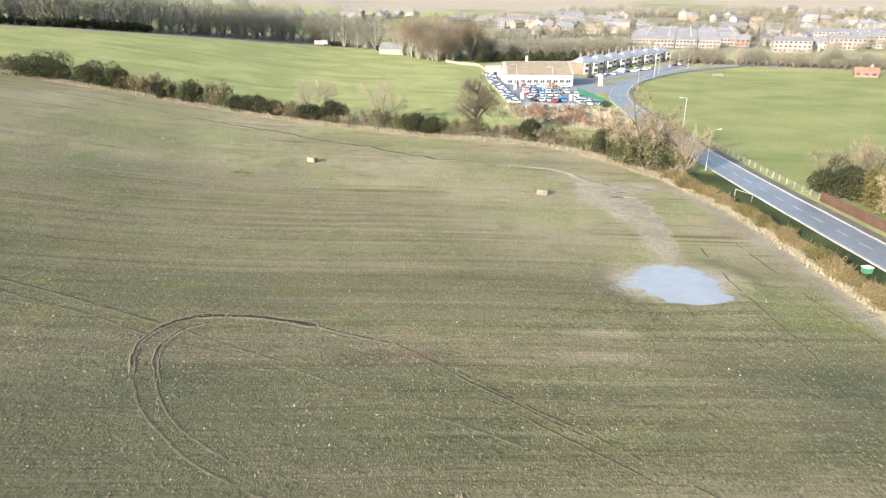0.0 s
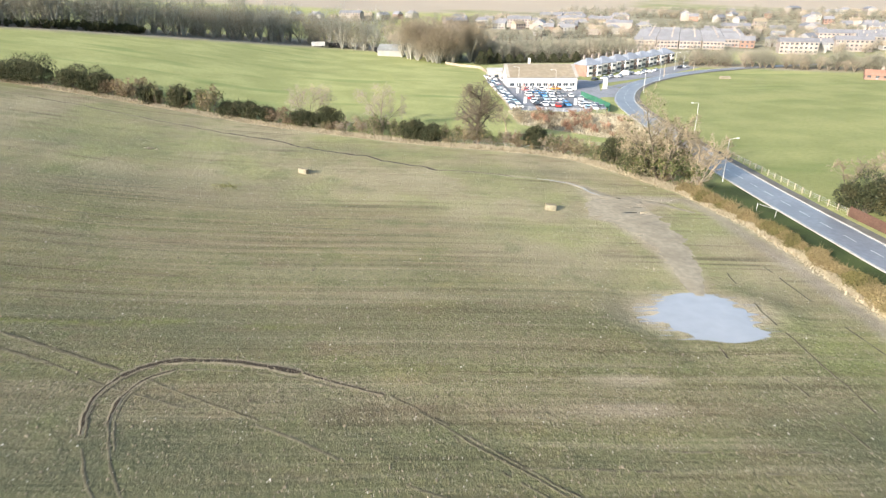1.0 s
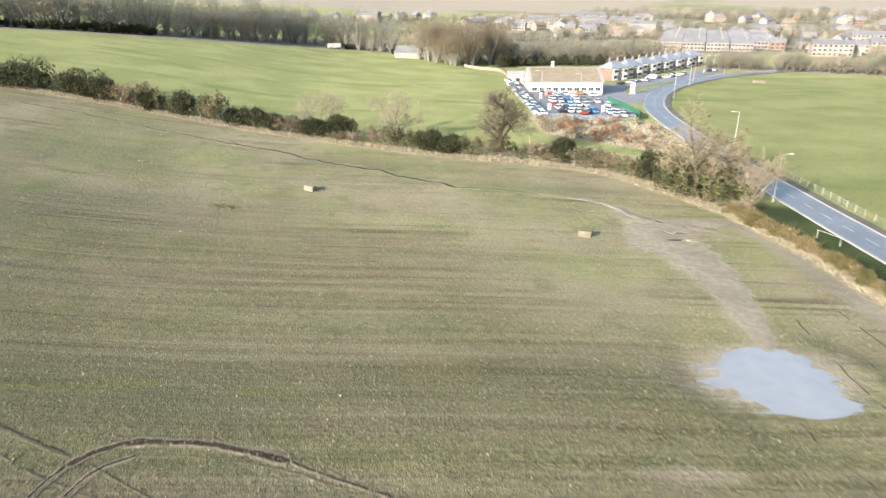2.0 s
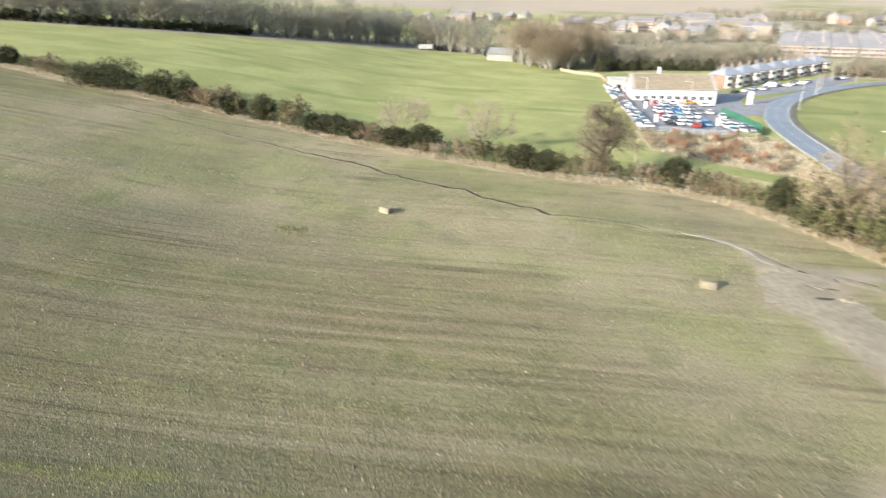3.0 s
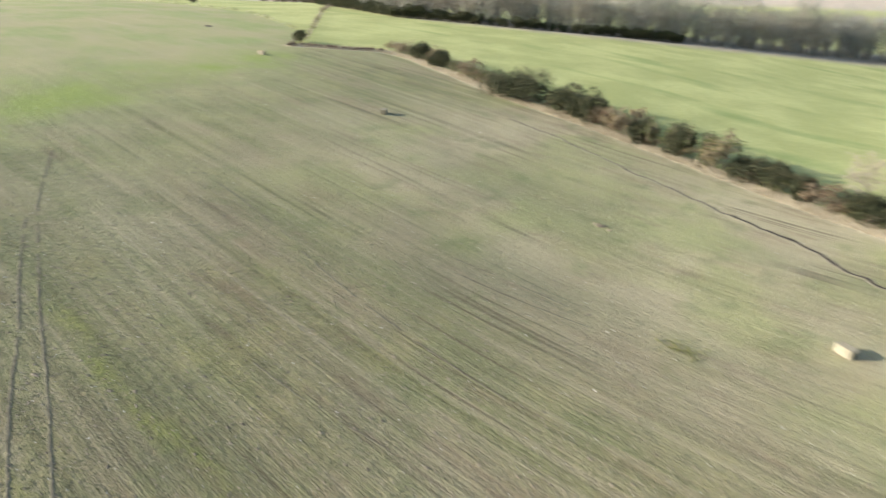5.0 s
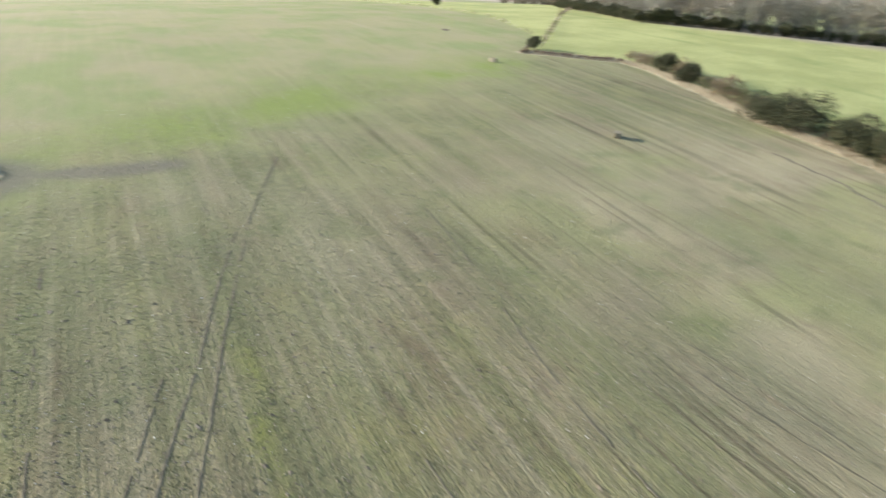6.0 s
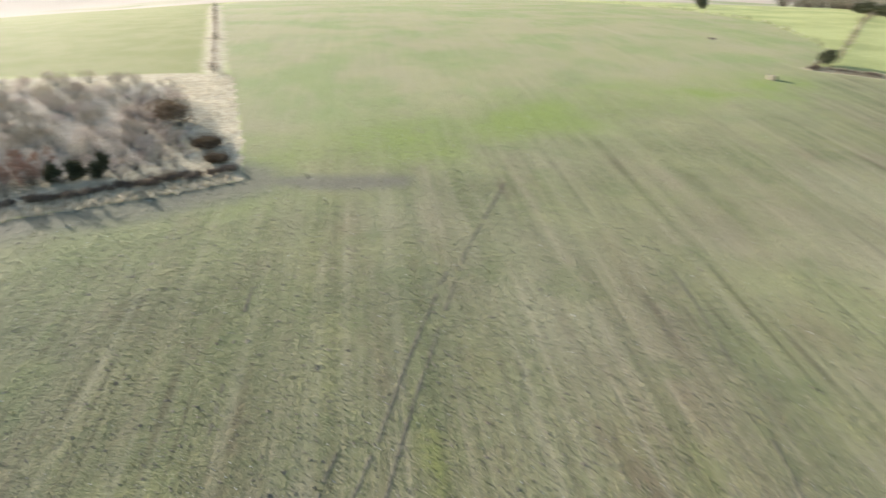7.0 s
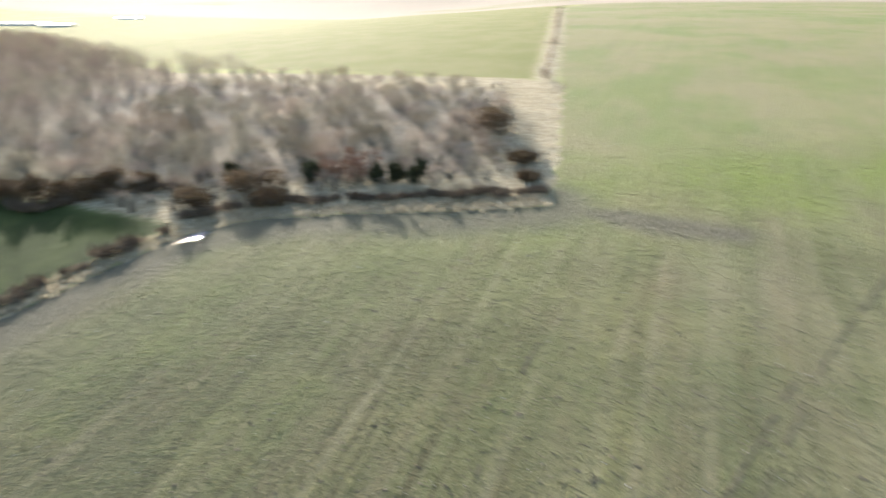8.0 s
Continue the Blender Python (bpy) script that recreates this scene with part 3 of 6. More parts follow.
    strip2 = 0.8 - np.abs(y - 66.3 - 0.5 * np.sin(x * 0.21)) / (0.8 + 0.5 * np.sin(x * 0.45 + 1))
    put("strip", np.maximum(strip2 * smooth(x, -60, -46) * smooth(-4 - x, 0, 14), strip * smooth(x, -80, -66) * smooth(-36 - x, 0, 16)))
    west = x + 114 + (y - 56) * 0.38
    put("west", 0.5 - (west + 8 * np.sin(x * 0.05 + y * 0.09)) / 70)
    # shade painted into the grass: copse-side patch, roadside verge; milder in the east meadow
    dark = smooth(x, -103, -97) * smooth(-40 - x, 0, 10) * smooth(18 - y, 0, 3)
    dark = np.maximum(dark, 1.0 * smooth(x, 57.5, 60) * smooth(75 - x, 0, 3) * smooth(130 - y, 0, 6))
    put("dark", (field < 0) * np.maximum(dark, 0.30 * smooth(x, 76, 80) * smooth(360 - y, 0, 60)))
    put("yellow", 0.5 + signed(x, y, YELLOW) / 10)
    put("hill", np.maximum(smooth(y, 800, 1000), smooth(-x, 520, 700)))
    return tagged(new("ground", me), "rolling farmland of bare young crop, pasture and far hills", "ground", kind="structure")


build_ground()


# ---------------- road, yard, water ----------------
ROAD = rounded([(69, -120), (69, 75), (69.2, 110), (70, 137), (71.5, 160), (73.5, 185), (76, 210), (79.5, 232), (85, 250), (95.5, 275), (113, 302), (140, 329), (165, 346), (200, 362), (260, 380), (330, 400)])


def ribbon(line, offsets, lifts, step=3.0):
    """Cross-sections laid along a line: offsets to the right of it and lifts over the ground."""
    rows = []
    for x, y, dx, dy in along(line, step):
        base = float(height(x, y))
        row = []
        for o, l in zip(offsets, lifts):
            px, py = x + dy * o, y - dx * o
            row.append((px, py, max(base, float(height(px, py))) + l))
        rows.append(row)
    s = Shape()
    s.quad_strip(rows)
    return s


def lay_road():
    road = solid("road", ribbon(ROAD, (-3.6, -1.8, 0, 1.8, 3.6), (0.10, 0.13, 0.15, 0.13, 0.10)), ASPHALT, True)
    tagged(road, "two-lane grey asphalt road with worn white markings", "road", kind="structure")
    for side, name in ((-3.35, "edge_line"), (3.35, "edge_line")):
        part(name, ribbon(ROAD, (side - 0.06, side + 0.06), (0.125, 0.125)), PAINT, road)
    for x, y, dx, dy in along(ROAD, 6.0)[16:90]:
        s = Shape()
        s.quad_strip([[(x + dx * a + dy * o, y + dy * a - dx * o, float(height(x, y)) + 0.165) for o in (-0.07, 0.07)] for a in (-1.6, 0, 1.6)])
        part("dash", s, PAINT, road)
    for side in (-1, 1):
        k = solid("kerb", ribbon(ROAD, (side * 3.62, side * 3.62, side * 3.78, side * 3.78), (0.02, 0.20, 0.20, -0.05)), KERB)
        tagged(k, "low stone kerb along the road", "kerb", kind="structure")
    walkway = solid("pavement", ribbon(ROAD, (3.8, 4.4, 5.6), (0.17, 0.18, 0.16)), FOOTWAY)
    tagged(walkway, "narrow muddy tarmac footway beside the road", "footway", kind="structure")


def lay_sheet(name, poly, lift, material, label, category, step=3.0):
    """A surfaced area: a fine grid over the polygon, cut along its sides."""
    bm = bmesh.new()
    xs, ys = [p[0] for p in poly], [p[1] for p in poly]
    nx, ny = int((max(xs) - min(xs)) / step) + 2, int((max(ys) - min(ys)) / step) + 2
    grid = [[bm.verts.new((min(xs) + i * step, min(ys) + j * step, 0)) for i in range(nx)] for j in range(ny)]
    for j in range(ny - 1):
        for i in range(nx - 1):
            bm.faces.new((grid[j][i], grid[j][i + 1], grid[j + 1][i + 1], grid[j + 1][i]))
    for (ax, ay), (bx, by) in zip(poly, poly[1:] + poly[:1]):
        bmesh.ops.bisect_plane(bm, geom=bm.verts[:] + bm.edges[:] + bm.faces[:], plane_co=(ax, ay, 0), plane_no=(by - ay, ax - bx, 0), clear_outer=True)
    for v in bm.verts:
        v.co.z = float(height(v.co.x, v.co.y)) + lift
    me = bpy.data.meshes.new(name)
    bm.to_mesh(me)
    bm.free()
    me.materials.append(material)
    return tagged(new(name, me), label, category, kind="structure")


def lay_pool(name, px, py, rx, ry, level, label, seed, fingers):
    """Standing water: strips along the drills, drawn out into fingers on one side, with thin slivers beside them."""
    s = Shape()
    step = 0.10 if ry > 2 else 0.05
    rows, v = [], -1.0
    while v <= 1.0:
        half = max(0.0, 1 - abs(v) ** 2.6) ** 0.6
        y = py + v * ry
        left = px - rx * half * (0.92 + 0.5 * noise.noise((1.0, y * 0.45, seed))) - 2.2 * fingers * half * max(0.0, noise.noise((0.3, y * 1.3, seed)) + 0.7 * noise.noise((3.3, y * 4.1, seed)))
        right = px + rx * half * (0.92 + 0.55 * noise.noise((2.4, y * 0.40, seed)) + 0.25 * noise.noise((5.4, y * 2.3, seed)))
        rows.append([(left + (right - left) * f, y, level) for f in (0, 0.25, 0.5, 0.75, 1)])
        v += step / ry
    s.quad_strip(rows)
    rng = random.Random(seed)
    for k in range(int(fingers * 14)):
        y = py + rng.uniform(-0.95, 0.95) * ry
        half = rx * math.sqrt(max(0.0, 1 - ((y - py) / ry) ** 2))
        x = px - half - rng.uniform(-0.2, 1.0) * fingers if rng.random() < 0.8 else px + half + rng.uniform(0, 0.6)
        long, w = rng.uniform(0.3, 1.5), rng.uniform(0.02, 0.07)
        s.quad_strip([[(x + u * long, y - w * (1 - u * u), level + 0.004), (x + u * long, y + w * (1 - u * u), level + 0.004)] for u in (-0.95, -0.5, 0, 0.5, 0.95)])
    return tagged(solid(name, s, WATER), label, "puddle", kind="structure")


lay_road()
lay_sheet("forecourt", [(34.2, 209.5), (66, 211.5), (76, 249), (90, 284), (88, 300), (44, 330)], 0.06, YARD, "grey asphalt forecourt of the car showroom", "car park")
lay_sheet("service_road", [(80, 292), (91, 283), (128, 322), (168, 353), (160, 375), (118, 334)], 0.05, YARD, "asphalt lay-by in front of the houses", "road")
lay_sheet("yard_entrance", [(73, 246.5), (82, 248.5), (92.5, 273), (89, 286)], 0.055, YARD, "worn asphalt apron between the road and the yard", "road")
lay_sheet("yard_entrance", [(90, 283), (93.5, 276), (126, 312), (128, 322)], 0.045, YARD, "worn asphalt apron between the road and the yard", "road")
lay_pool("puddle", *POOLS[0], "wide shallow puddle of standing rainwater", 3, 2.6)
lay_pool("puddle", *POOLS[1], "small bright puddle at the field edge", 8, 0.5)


# ---------------- ruts and the washed-out gully ----------------
def lay_rut(name, line, label, width=0.30, step=0.5, seed=0, berm=0.5, deep=RUT, broken=-1.0, edge=BERM):
    """A wheel rut: a bed, its trough's shade in its dark colour, between two thrown-up rims of soil, worn away here and
    there.
    """
    line = rounded(line, 2)
    runs, rim, bed = [], [], []
    for x, y, dx, dy in along(line, step):
        if noise.noise((x * 0.16, y * 0.16, seed * 3.1)) + 0.5 * noise.noise((x * 0.9, y * 0.9, seed)) < broken:
            runs.append((rim, bed))
            rim, bed = [], []
            continue
        k = 1 + 0.7 * noise.noise((x * 0.5, y * 0.5, seed)) + 0.5 * noise.noise((x * 2.1, y * 2.1, seed + 4))
        wob = 0.10 * noise.noise((x * 0.7, y * 0.7, seed + 9)) + 0.07 * noise.noise((x * 2.6, y * 2.6, seed + 2))
        w = width * k

        def p(o, l):
            px, py = x + dy * (o + wob), y - dx * (o + wob)
            return (px, py, float(height(px, py)) + l)

        rim.append([p(-w - berm, -0.02), p(-w - berm * 0.4, 0.028 * k), p(-w * 0.7, 0.025), p(w * 0.7, 0.022), p(w + berm * 0.4, 0.03 * k), p(w + berm, -0.02)])
        bed.append([p(-w * 0.75, 0.035), p(0, 0.028), p(w * 0.75, 0.035)])
    runs.append((rim, bed))
    s, t = Shape(), Shape()
    for rim, bed in runs:
        if len(rim) > 2:
            s.quad_strip(rim)
            t.quad_strip(bed)
    rut = tagged(solid(name, s, edge, True), label, "rut", kind="structure")
    part("rut_bed", t, deep, rut, "moist dark soil, the rut's shade in its colour", True)
    return rut


OUTER = [(-1.9, 54.3), (-4.7, 55.4), (-9.5, 57.7), (-14.3, 59.2), (-17.9, 59.7), (-21.6, 59.6), (-23.7, 58.3), (-24.9, 56.8), (-25.7, 54.6), (-25.6, 52.1), (-24.5, 48.8), (-22.8, 45.5), (-21.2, 42.9), (-18.7, 40.2), (-16.3, 37.7), (-13.9, 36.1), (-10.3, 33.9), (-6, 31.5)]
INNER = [(-5.3, 55.1), (-10.6, 57.2), (-17.0, 58.2), (-20.6, 58.1), (-22.3, 57.0), (-23.3, 55.3), (-23.7, 53.2), (-23.2, 50.5), (-21.8, 47.2), (-20.5, 44.8), (-19.1, 42.5), (-16.1, 39.6), (-12.5, 37)]
# RUT beds are painted dark for the shaded stretches of the loop
for line, w, deep, rim in ((OUTER[:3], 0.15, RUT, 0.14), (OUTER[2:8], 0.34, RUT, 0.24), (OUTER[7:11], 0.16, RUT, 0.16), (OUTER[10:], 0.045, TRACK, 0.12), (INNER[:4], 0.05, TRACK, 0.09), (INNER[3:8], 0.14, RUT, 0.14), (INNER[7:], 0.04, TRACK, 0.11),
                           ([(x + 0.45, y - 0.25) for x, y in OUTER[4:11]], 0.07, RUT, 0.08), ([(x + 0.5, y - 0.15) for x, y in INNER[4:9]], 0.05, TRACK, 0.08)):
    lay_rut("wheel_rut", line, "looping muddy tractor wheel rut in young crop", w, 0.35, seed=int(w * 100), berm=rim, deep=deep, broken=-0.40 if w < 0.1 else -0.6, edge=DULL if w < 0.1 else BERM)
FAINT = (
    [(-112, 89.8), (-96, 82.6), (-93.1, 81.4), (-80.4, 77.2), (-72.7, 74.6), (-66.5, 72.8), (-59, 70.6), (-42.6, 65.1), (-37.7, 63.3), (-31.9, 60.8), (-24.7, 57.6)],
    [(-91, 79.5), (-77.6, 74.5), (-71.2, 72.6), (-65.1, 70.2), (-59.9, 68.2), (-43.5, 63.2), (-38.4, 61.2), (-33.2, 59.4), (-26.2, 55.7), (-16, 51.7), (-10.5, 49.8), (-4.2, 45.7), (-0.3, 43.5), (4.6, 41.3), (9, 38.6)],
    [(-69.6, 69.5), (-61.3, 66.8), (-41.7, 60.3), (-35.9, 59.2), (-32.1, 57.2)],
    [(-23.1, 57.0), (-18.2, 54.1), (-11.7, 50.9), (-8.3, 48.3)],
    [(-1.4, 54.2), (1.9, 51.4), (5.8, 47.7), (8.5, 45.3), (11, 43), (14.9, 40), (19.4, 35.3), (21, 34.2), (24, 31)],
    [(2.4, 50.4), (6, 45.5), (9, 42.8), (12.1, 40), (15, 37.4), (18.5, 34.2), (21, 31)],
    [(42.6, 82.4), (40.4, 68.3), (41.5, 57.7), (41.1, 52.1), (41.3, 44)],
    [(35.7, 57.6), (36.6, 56.0), (36.8, 49.9), (37.9, 44)],
    [(32.2, 63.4), (32, 57.8), (32.6, 54), (32.9, 46)],
    [(49.1, 85.2), (49.3, 74.8), (49, 67.8), (50.3, 55.6)],
)
for k, line in enumerate(FAINT):
    near = k < 3 or 3 < k < 6
    lay_rut("wheel_rut", line, "faint wheel track pressed into bare soil", 0.065 if k < 2 else 0.05, 0.4, seed=40 + k, berm=0.10, deep=TRACK if k in (0, 1, 2) else RUT, broken=-0.28 if near else -0.12, edge=DULL)
for k, line in enumerate(([(-47, 66.7), (-42.6, 65.3), (-37.7, 63.5), (-31.9, 61.0), (-24.7, 57.8)], [(-45, 63.9), (-38.4, 61.4), (-33.2, 59.6), (-26.2, 55.9)], [(1, 51.9), (2.4, 50.6), (5.8, 47.0), (8.5, 44.8), (11, 42.4), (13.7, 40.2)])):
    lay_rut("wheel_rut", line, "dark wet wheel track in young crop", 0.055, 0.35, seed=70 + k, berm=0.10, deep=RUT, broken=-0.45, edge=DULL)
# dark open drill lines, broken along their length
for k, (line, w) in enumerate((
    ([(-96, 102), (-80.4, 101.4), (-62, 98.2), (-50, 97), (-37.5, 96.6), (-26.9, 95.9), (-17.2, 95.7), (-5.3, 94.6)], 0.06),
    ([(-60, 109), (-48.2, 110), (-38.1, 111.5)], 0.07),
    ([(-58, 111.6), (-45.7, 113.4), (-34, 113.2)], 0.05),
    ([(-56, 84.3), (-47.6, 84.7), (-39.8, 85.9)], 0.05),
    ([(-90, 61.2), (-77.4, 60.9), (-62.6, 60.8), (-48, 60.3)], 0.07),
    ([(6.3, 47.4), (13.9, 47.2), (24.3, 47), (32.9, 47)], 0.06),
    ([(8.4, 45.1), (18.3, 44.8), (32.5, 44.5)], 0.06),
)):
    lay_rut("drill_line", line, "dark open drill line across bare soil", w, 0.5, seed=90 + k, berm=0.05, deep=TRACK, broken=-0.12, edge=DULL)
GULLY = [(-88.8, 166), (-77.1, 165.6), (-61.7, 161.1), (-53, 159.2), (-48.4, 158.3), (-37.7, 154.2), (-28.3, 151.2), (-25.2, 148.6), (-19.1, 145.0), (-15.6, 143.0), (-6.4, 138.9), (-4.3, 135.7), (3.5, 132.3), (6.0, 129.8), (12.6, 129.1), (16.2, 129.0), (22.5, 126.9)]
jag = random.Random(5)
crooked = [(x + jag.uniform(-0.35, 0.35), y + jag.uniform(-0.55, 0.55)) for x, y, *_ in along(GULLY, 1.5)]
for low, high, w in ((-99, -38, 0.15), (-40, 7, 0.33), (6, 40, 0.14)):
    lay_rut("gully", [q for q in crooked if low < q[0] < high], "narrow winding gully washed out by rain", w, 0.4, 77, 0.20, RUT, -0.75)


def lay_band(name, line, lift, material, label, category, seed, ragged=0.35):
    """A ragged sheet along a line of (x, y, half width), a little above the ground."""
    rows = []
    for (ax, ay, aw), (bx, by, bw) in zip(line, line[1:]):
        n = max(2, int(math.hypot(bx - ax, by - ay) / 0.45))
        d = Vector((bx - ax, by - ay, 0)).normalized()
        for k in range(n):
            f = k / n
            x, y, w = ax + (bx - ax) * f, ay + (by - ay) * f, aw + (bw - aw) * f
            row = []
            for side in (-1, -0.5, 0, 0.5, 1):
                e = 1 + ragged * (noise.noise((x * 0.35, y * 0.35, seed + side)) + 0.8 * noise.noise((x * 1.3, y * 1.3, seed + side * 3)))
                px, py = x + d.y * w * side * e, y - d.x * w * side * e
                row.append((px, py, float(height(px, py)) + lift - (0.05 if abs(side) == 1 else 0)))
            rows.append(row)
    s = Shape()
    s.quad_strip(rows)
    return tagged(solid(name, s, material, True), label, category, kind="structure")


lay_band("mud_patch", [(35.6, 75, 0.8), (36.6, 80, 1.6), (37.6, 84, 2.0), (38.6, 91, 2.6), (39.0, 97, 3.6), (37.4, 102, 5.0), (36.4, 107, 5.4), (37.0, 111, 4.6), (39.6, 113.6, 2.0), (42.5, 113.6, 1.3), (46, 111.6, 0.8), (50, 107.5, 0.3)], 0.045, MUD_SOIL, "pale washed-out mud across the field corner", "mud", 4, 0.42)
lay_band("mud_patch", [(30.2, 104.5, 0.2), (32.5, 106.5, 1.8), (34.5, 108, 2.0)], 0.05, MUD_SOIL, "pale washed-out mud across the field corner", "mud", 6, 0.6)
lay_band("mud_patch", [(28, 125.7, 0.1), (30, 125.0, 0.35), (32.3, 123.6, 0.8), (34, 120.6, 1.1), (36, 117, 1.4), (38, 114.5, 1.5)], 0.04, MUD_SOIL, "pale washed-out mud across the field corner", "mud", 7, 0.6)
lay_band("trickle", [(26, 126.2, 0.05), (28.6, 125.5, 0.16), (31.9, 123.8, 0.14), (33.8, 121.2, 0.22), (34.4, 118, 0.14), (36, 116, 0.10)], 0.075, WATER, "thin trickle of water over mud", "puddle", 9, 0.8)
lay_rut("gully", [(36.5, 115.6), (38.2, 115.4), (40, 113.2), (42.2, 112.8), (44.6, 113.4), (47, 112)], "narrow winding gully washed out by rain", 0.16, 0.45, 78, 0.14, RUT, -0.7)


# ---------------- trees and shrubs ----------------
def grow(rng, start, heading, length, radius, level, last, wood, twigs, opt):
    """A limb with its side branches. wood: (points, radii, level); twigs: (foot, heading)."""
    steps = 4 if level < last else 3
    p, d = start.copy(), heading.normalized()
    pts, rad = [p.copy()], [radius]
    for i in range(steps):
        d = (d + Vector((rng.gauss(0, 1), rng.gauss(0, 1), rng.gauss(0, 1))) * opt["bend"] + Vector((0, 0, opt["lift"]))).normalized()
        p = p + d * (length / steps)
        pts.append(p.copy())
        rad.append(max(radius * (1 - 0.75 * (i + 1) / steps), 0.012))
    wood.append((pts, rad, level))
    for k in range(opt["split"][level]):
        s = rng.uniform(opt["bare"] if level == 0 else 0.25, 1.0) * steps
        i = min(int(s), steps - 1)
        q = pts[i].lerp(pts[i + 1], s - i)
        axis = (pts[i + 1] - pts[i]).normalized()
        side = axis.cross(Vector((rng.gauss(0, 1), rng.gauss(0, 1), rng.gauss(0, 1)))).normalized()
        out = (axis * opt["fork"] + side).normalized()
        if level == last:
            twigs.append((q, out))
        else:
            grow(rng, q, out, length * opt["ratio"] * rng.uniform(0.75, 1.15) * (1 - 0.35 * s / steps), rad[i] * 0.6, level + 1, last, wood, twigs, opt)


def build_tree(name, seed, size, stems=1, spread=0.15, thick=0.03, split=(9, 6, 9), ratio=0.55, bend=0.14, lift=0.05, fork=0.75, bare=0.3,
               twig=(0.9, 0.035), bark=BARK, crown=TWIG_BROWN, leaves=0, leaf=0.35, foliage=None, wood_level=2, ivy=0.0):
    """A tree or shrub at the origin: trunk with limbs, and a crown of twigs or leaf sprays."""
    rng = random.Random(seed)
    opt = {"bend": bend, "lift": lift, "split": split, "ratio": ratio, "fork": fork, "bare": bare}
    wood, twigs = [], []
    for k in range(stems):
        a = 2 * math.pi * (k + rng.random() * 0.6) / stems
        lean = spread if stems > 1 else spread * 0.3
        foot = Vector((math.cos(a), math.sin(a), 0)) * (0.25 * (stems > 1)) + Vector((0, 0, -0.15))
        grow(rng, foot, Vector((math.cos(a) * lean, math.sin(a) * lean, 1)), size * rng.uniform(0.72, 0.95), size * thick, 0, len(split) - 1, wood, twigs, opt)
    ob = new(name)
    trunk, cr, green = Shape(), Shape(), Shape()
    for pts, rad, level in wood:
        if level < wood_level:
            trunk.tube(pts, rad, (7, 5, 4)[min(level, 2)])
        else:
            for i in range(len(pts) - 1):
                cr.spike(pts[i], pts[i + 1] + (pts[i + 1] - pts[i]) * 0.1, max(rad[i], twig[1]))
    for p, d in twigs:
        d = (d + Vector((rng.gauss(0, 0.25), rng.gauss(0, 0.25), rng.gauss(0.1, 0.2)))).normalized()
        cr.spike(p, p + d * twig[0] * rng.uniform(0.6, 1.3), twig[1])
    for k in range(leaves):
        p, d = rng.choice(twigs)
        for again in range(8):
            if ivy and p.z > ivy * rng.uniform(0.6, 1.1):
                p, d = rng.choice(twigs)
        green.leaf(p + d * rng.uniform(0, twig[0]) + Vector((rng.gauss(0, 0.2), rng.gauss(0, 0.2), rng.gauss(0, 0.2))), leaf * rng.uniform(0.6, 1.4), rng)
    part("trunk", trunk, bark, ob, smooth=True)
    part("crown", cr, crown, ob)
    if leaves:
        part("foliage", green, foliage or LEAF_DARK, ob)
    return ob


def build_bush(name, seed, w, h, leaves=1500, leaf=0.4, foliage=LEAF_DARK, bark=BARK, lobes=9, sprigs=6):
    """A dense leafy bush: stems inside, lobes of leaf sprays outside."""
    rng = random.Random(seed)
    ob = new(name)
    stem, green = Shape(), Shape()
    balls = []
    for k in range(lobes):
        a, r = rng.random() * 6.3, math.sqrt(rng.random()) * w * 0.34
        z = h * rng.uniform(0.28, 0.78) * (1 - 0.4 * r / (w * 0.34))
        balls.append((Vector((math.cos(a) * r, math.sin(a) * r, z)), rng.uniform(0.17, 0.30) * w * 0.8, rng.uniform(0.18, 0.30) * h))
        stem.tube([Vector((math.cos(a) * r * 0.2, math.sin(a) * r * 0.2, -0.1)), balls[-1][0] * 0.5, balls[-1][0]], [0.07, 0.05, 0.02], 4)
    for k in range(leaves):
        c, rr, rh = rng.choice(balls)
        u = Vector((rng.gauss(0, 1), rng.gauss(0, 1), rng.gauss(0, 1))).normalized() * rng.uniform(0.7, 1.08)
        p = c + Vector((u.x * rr, u.y * rr, u.z * rh))
        if p.z > 0.05:
            green.leaf(p, leaf * rng.uniform(0.6, 1.4), rng)
    for k in range(leaves // sprigs):
        c, rr, rh = rng.choice(balls)
        u = Vector((rng.gauss(0, 1), rng.gauss(0, 1), abs(rng.gauss(0.4, 1)))).normalized()
        p = c + Vector((u.x * rr, u.y * rr, u.z * rh)) * 0.9
        green.spike(p, p + (u + Vector((0, 0, 0.5))) * rng.uniform(0.3, 1.0), 0.04)
    part("stem", stem, bark, ob)
    part("foliage", green, foliage, ob)
    return ob


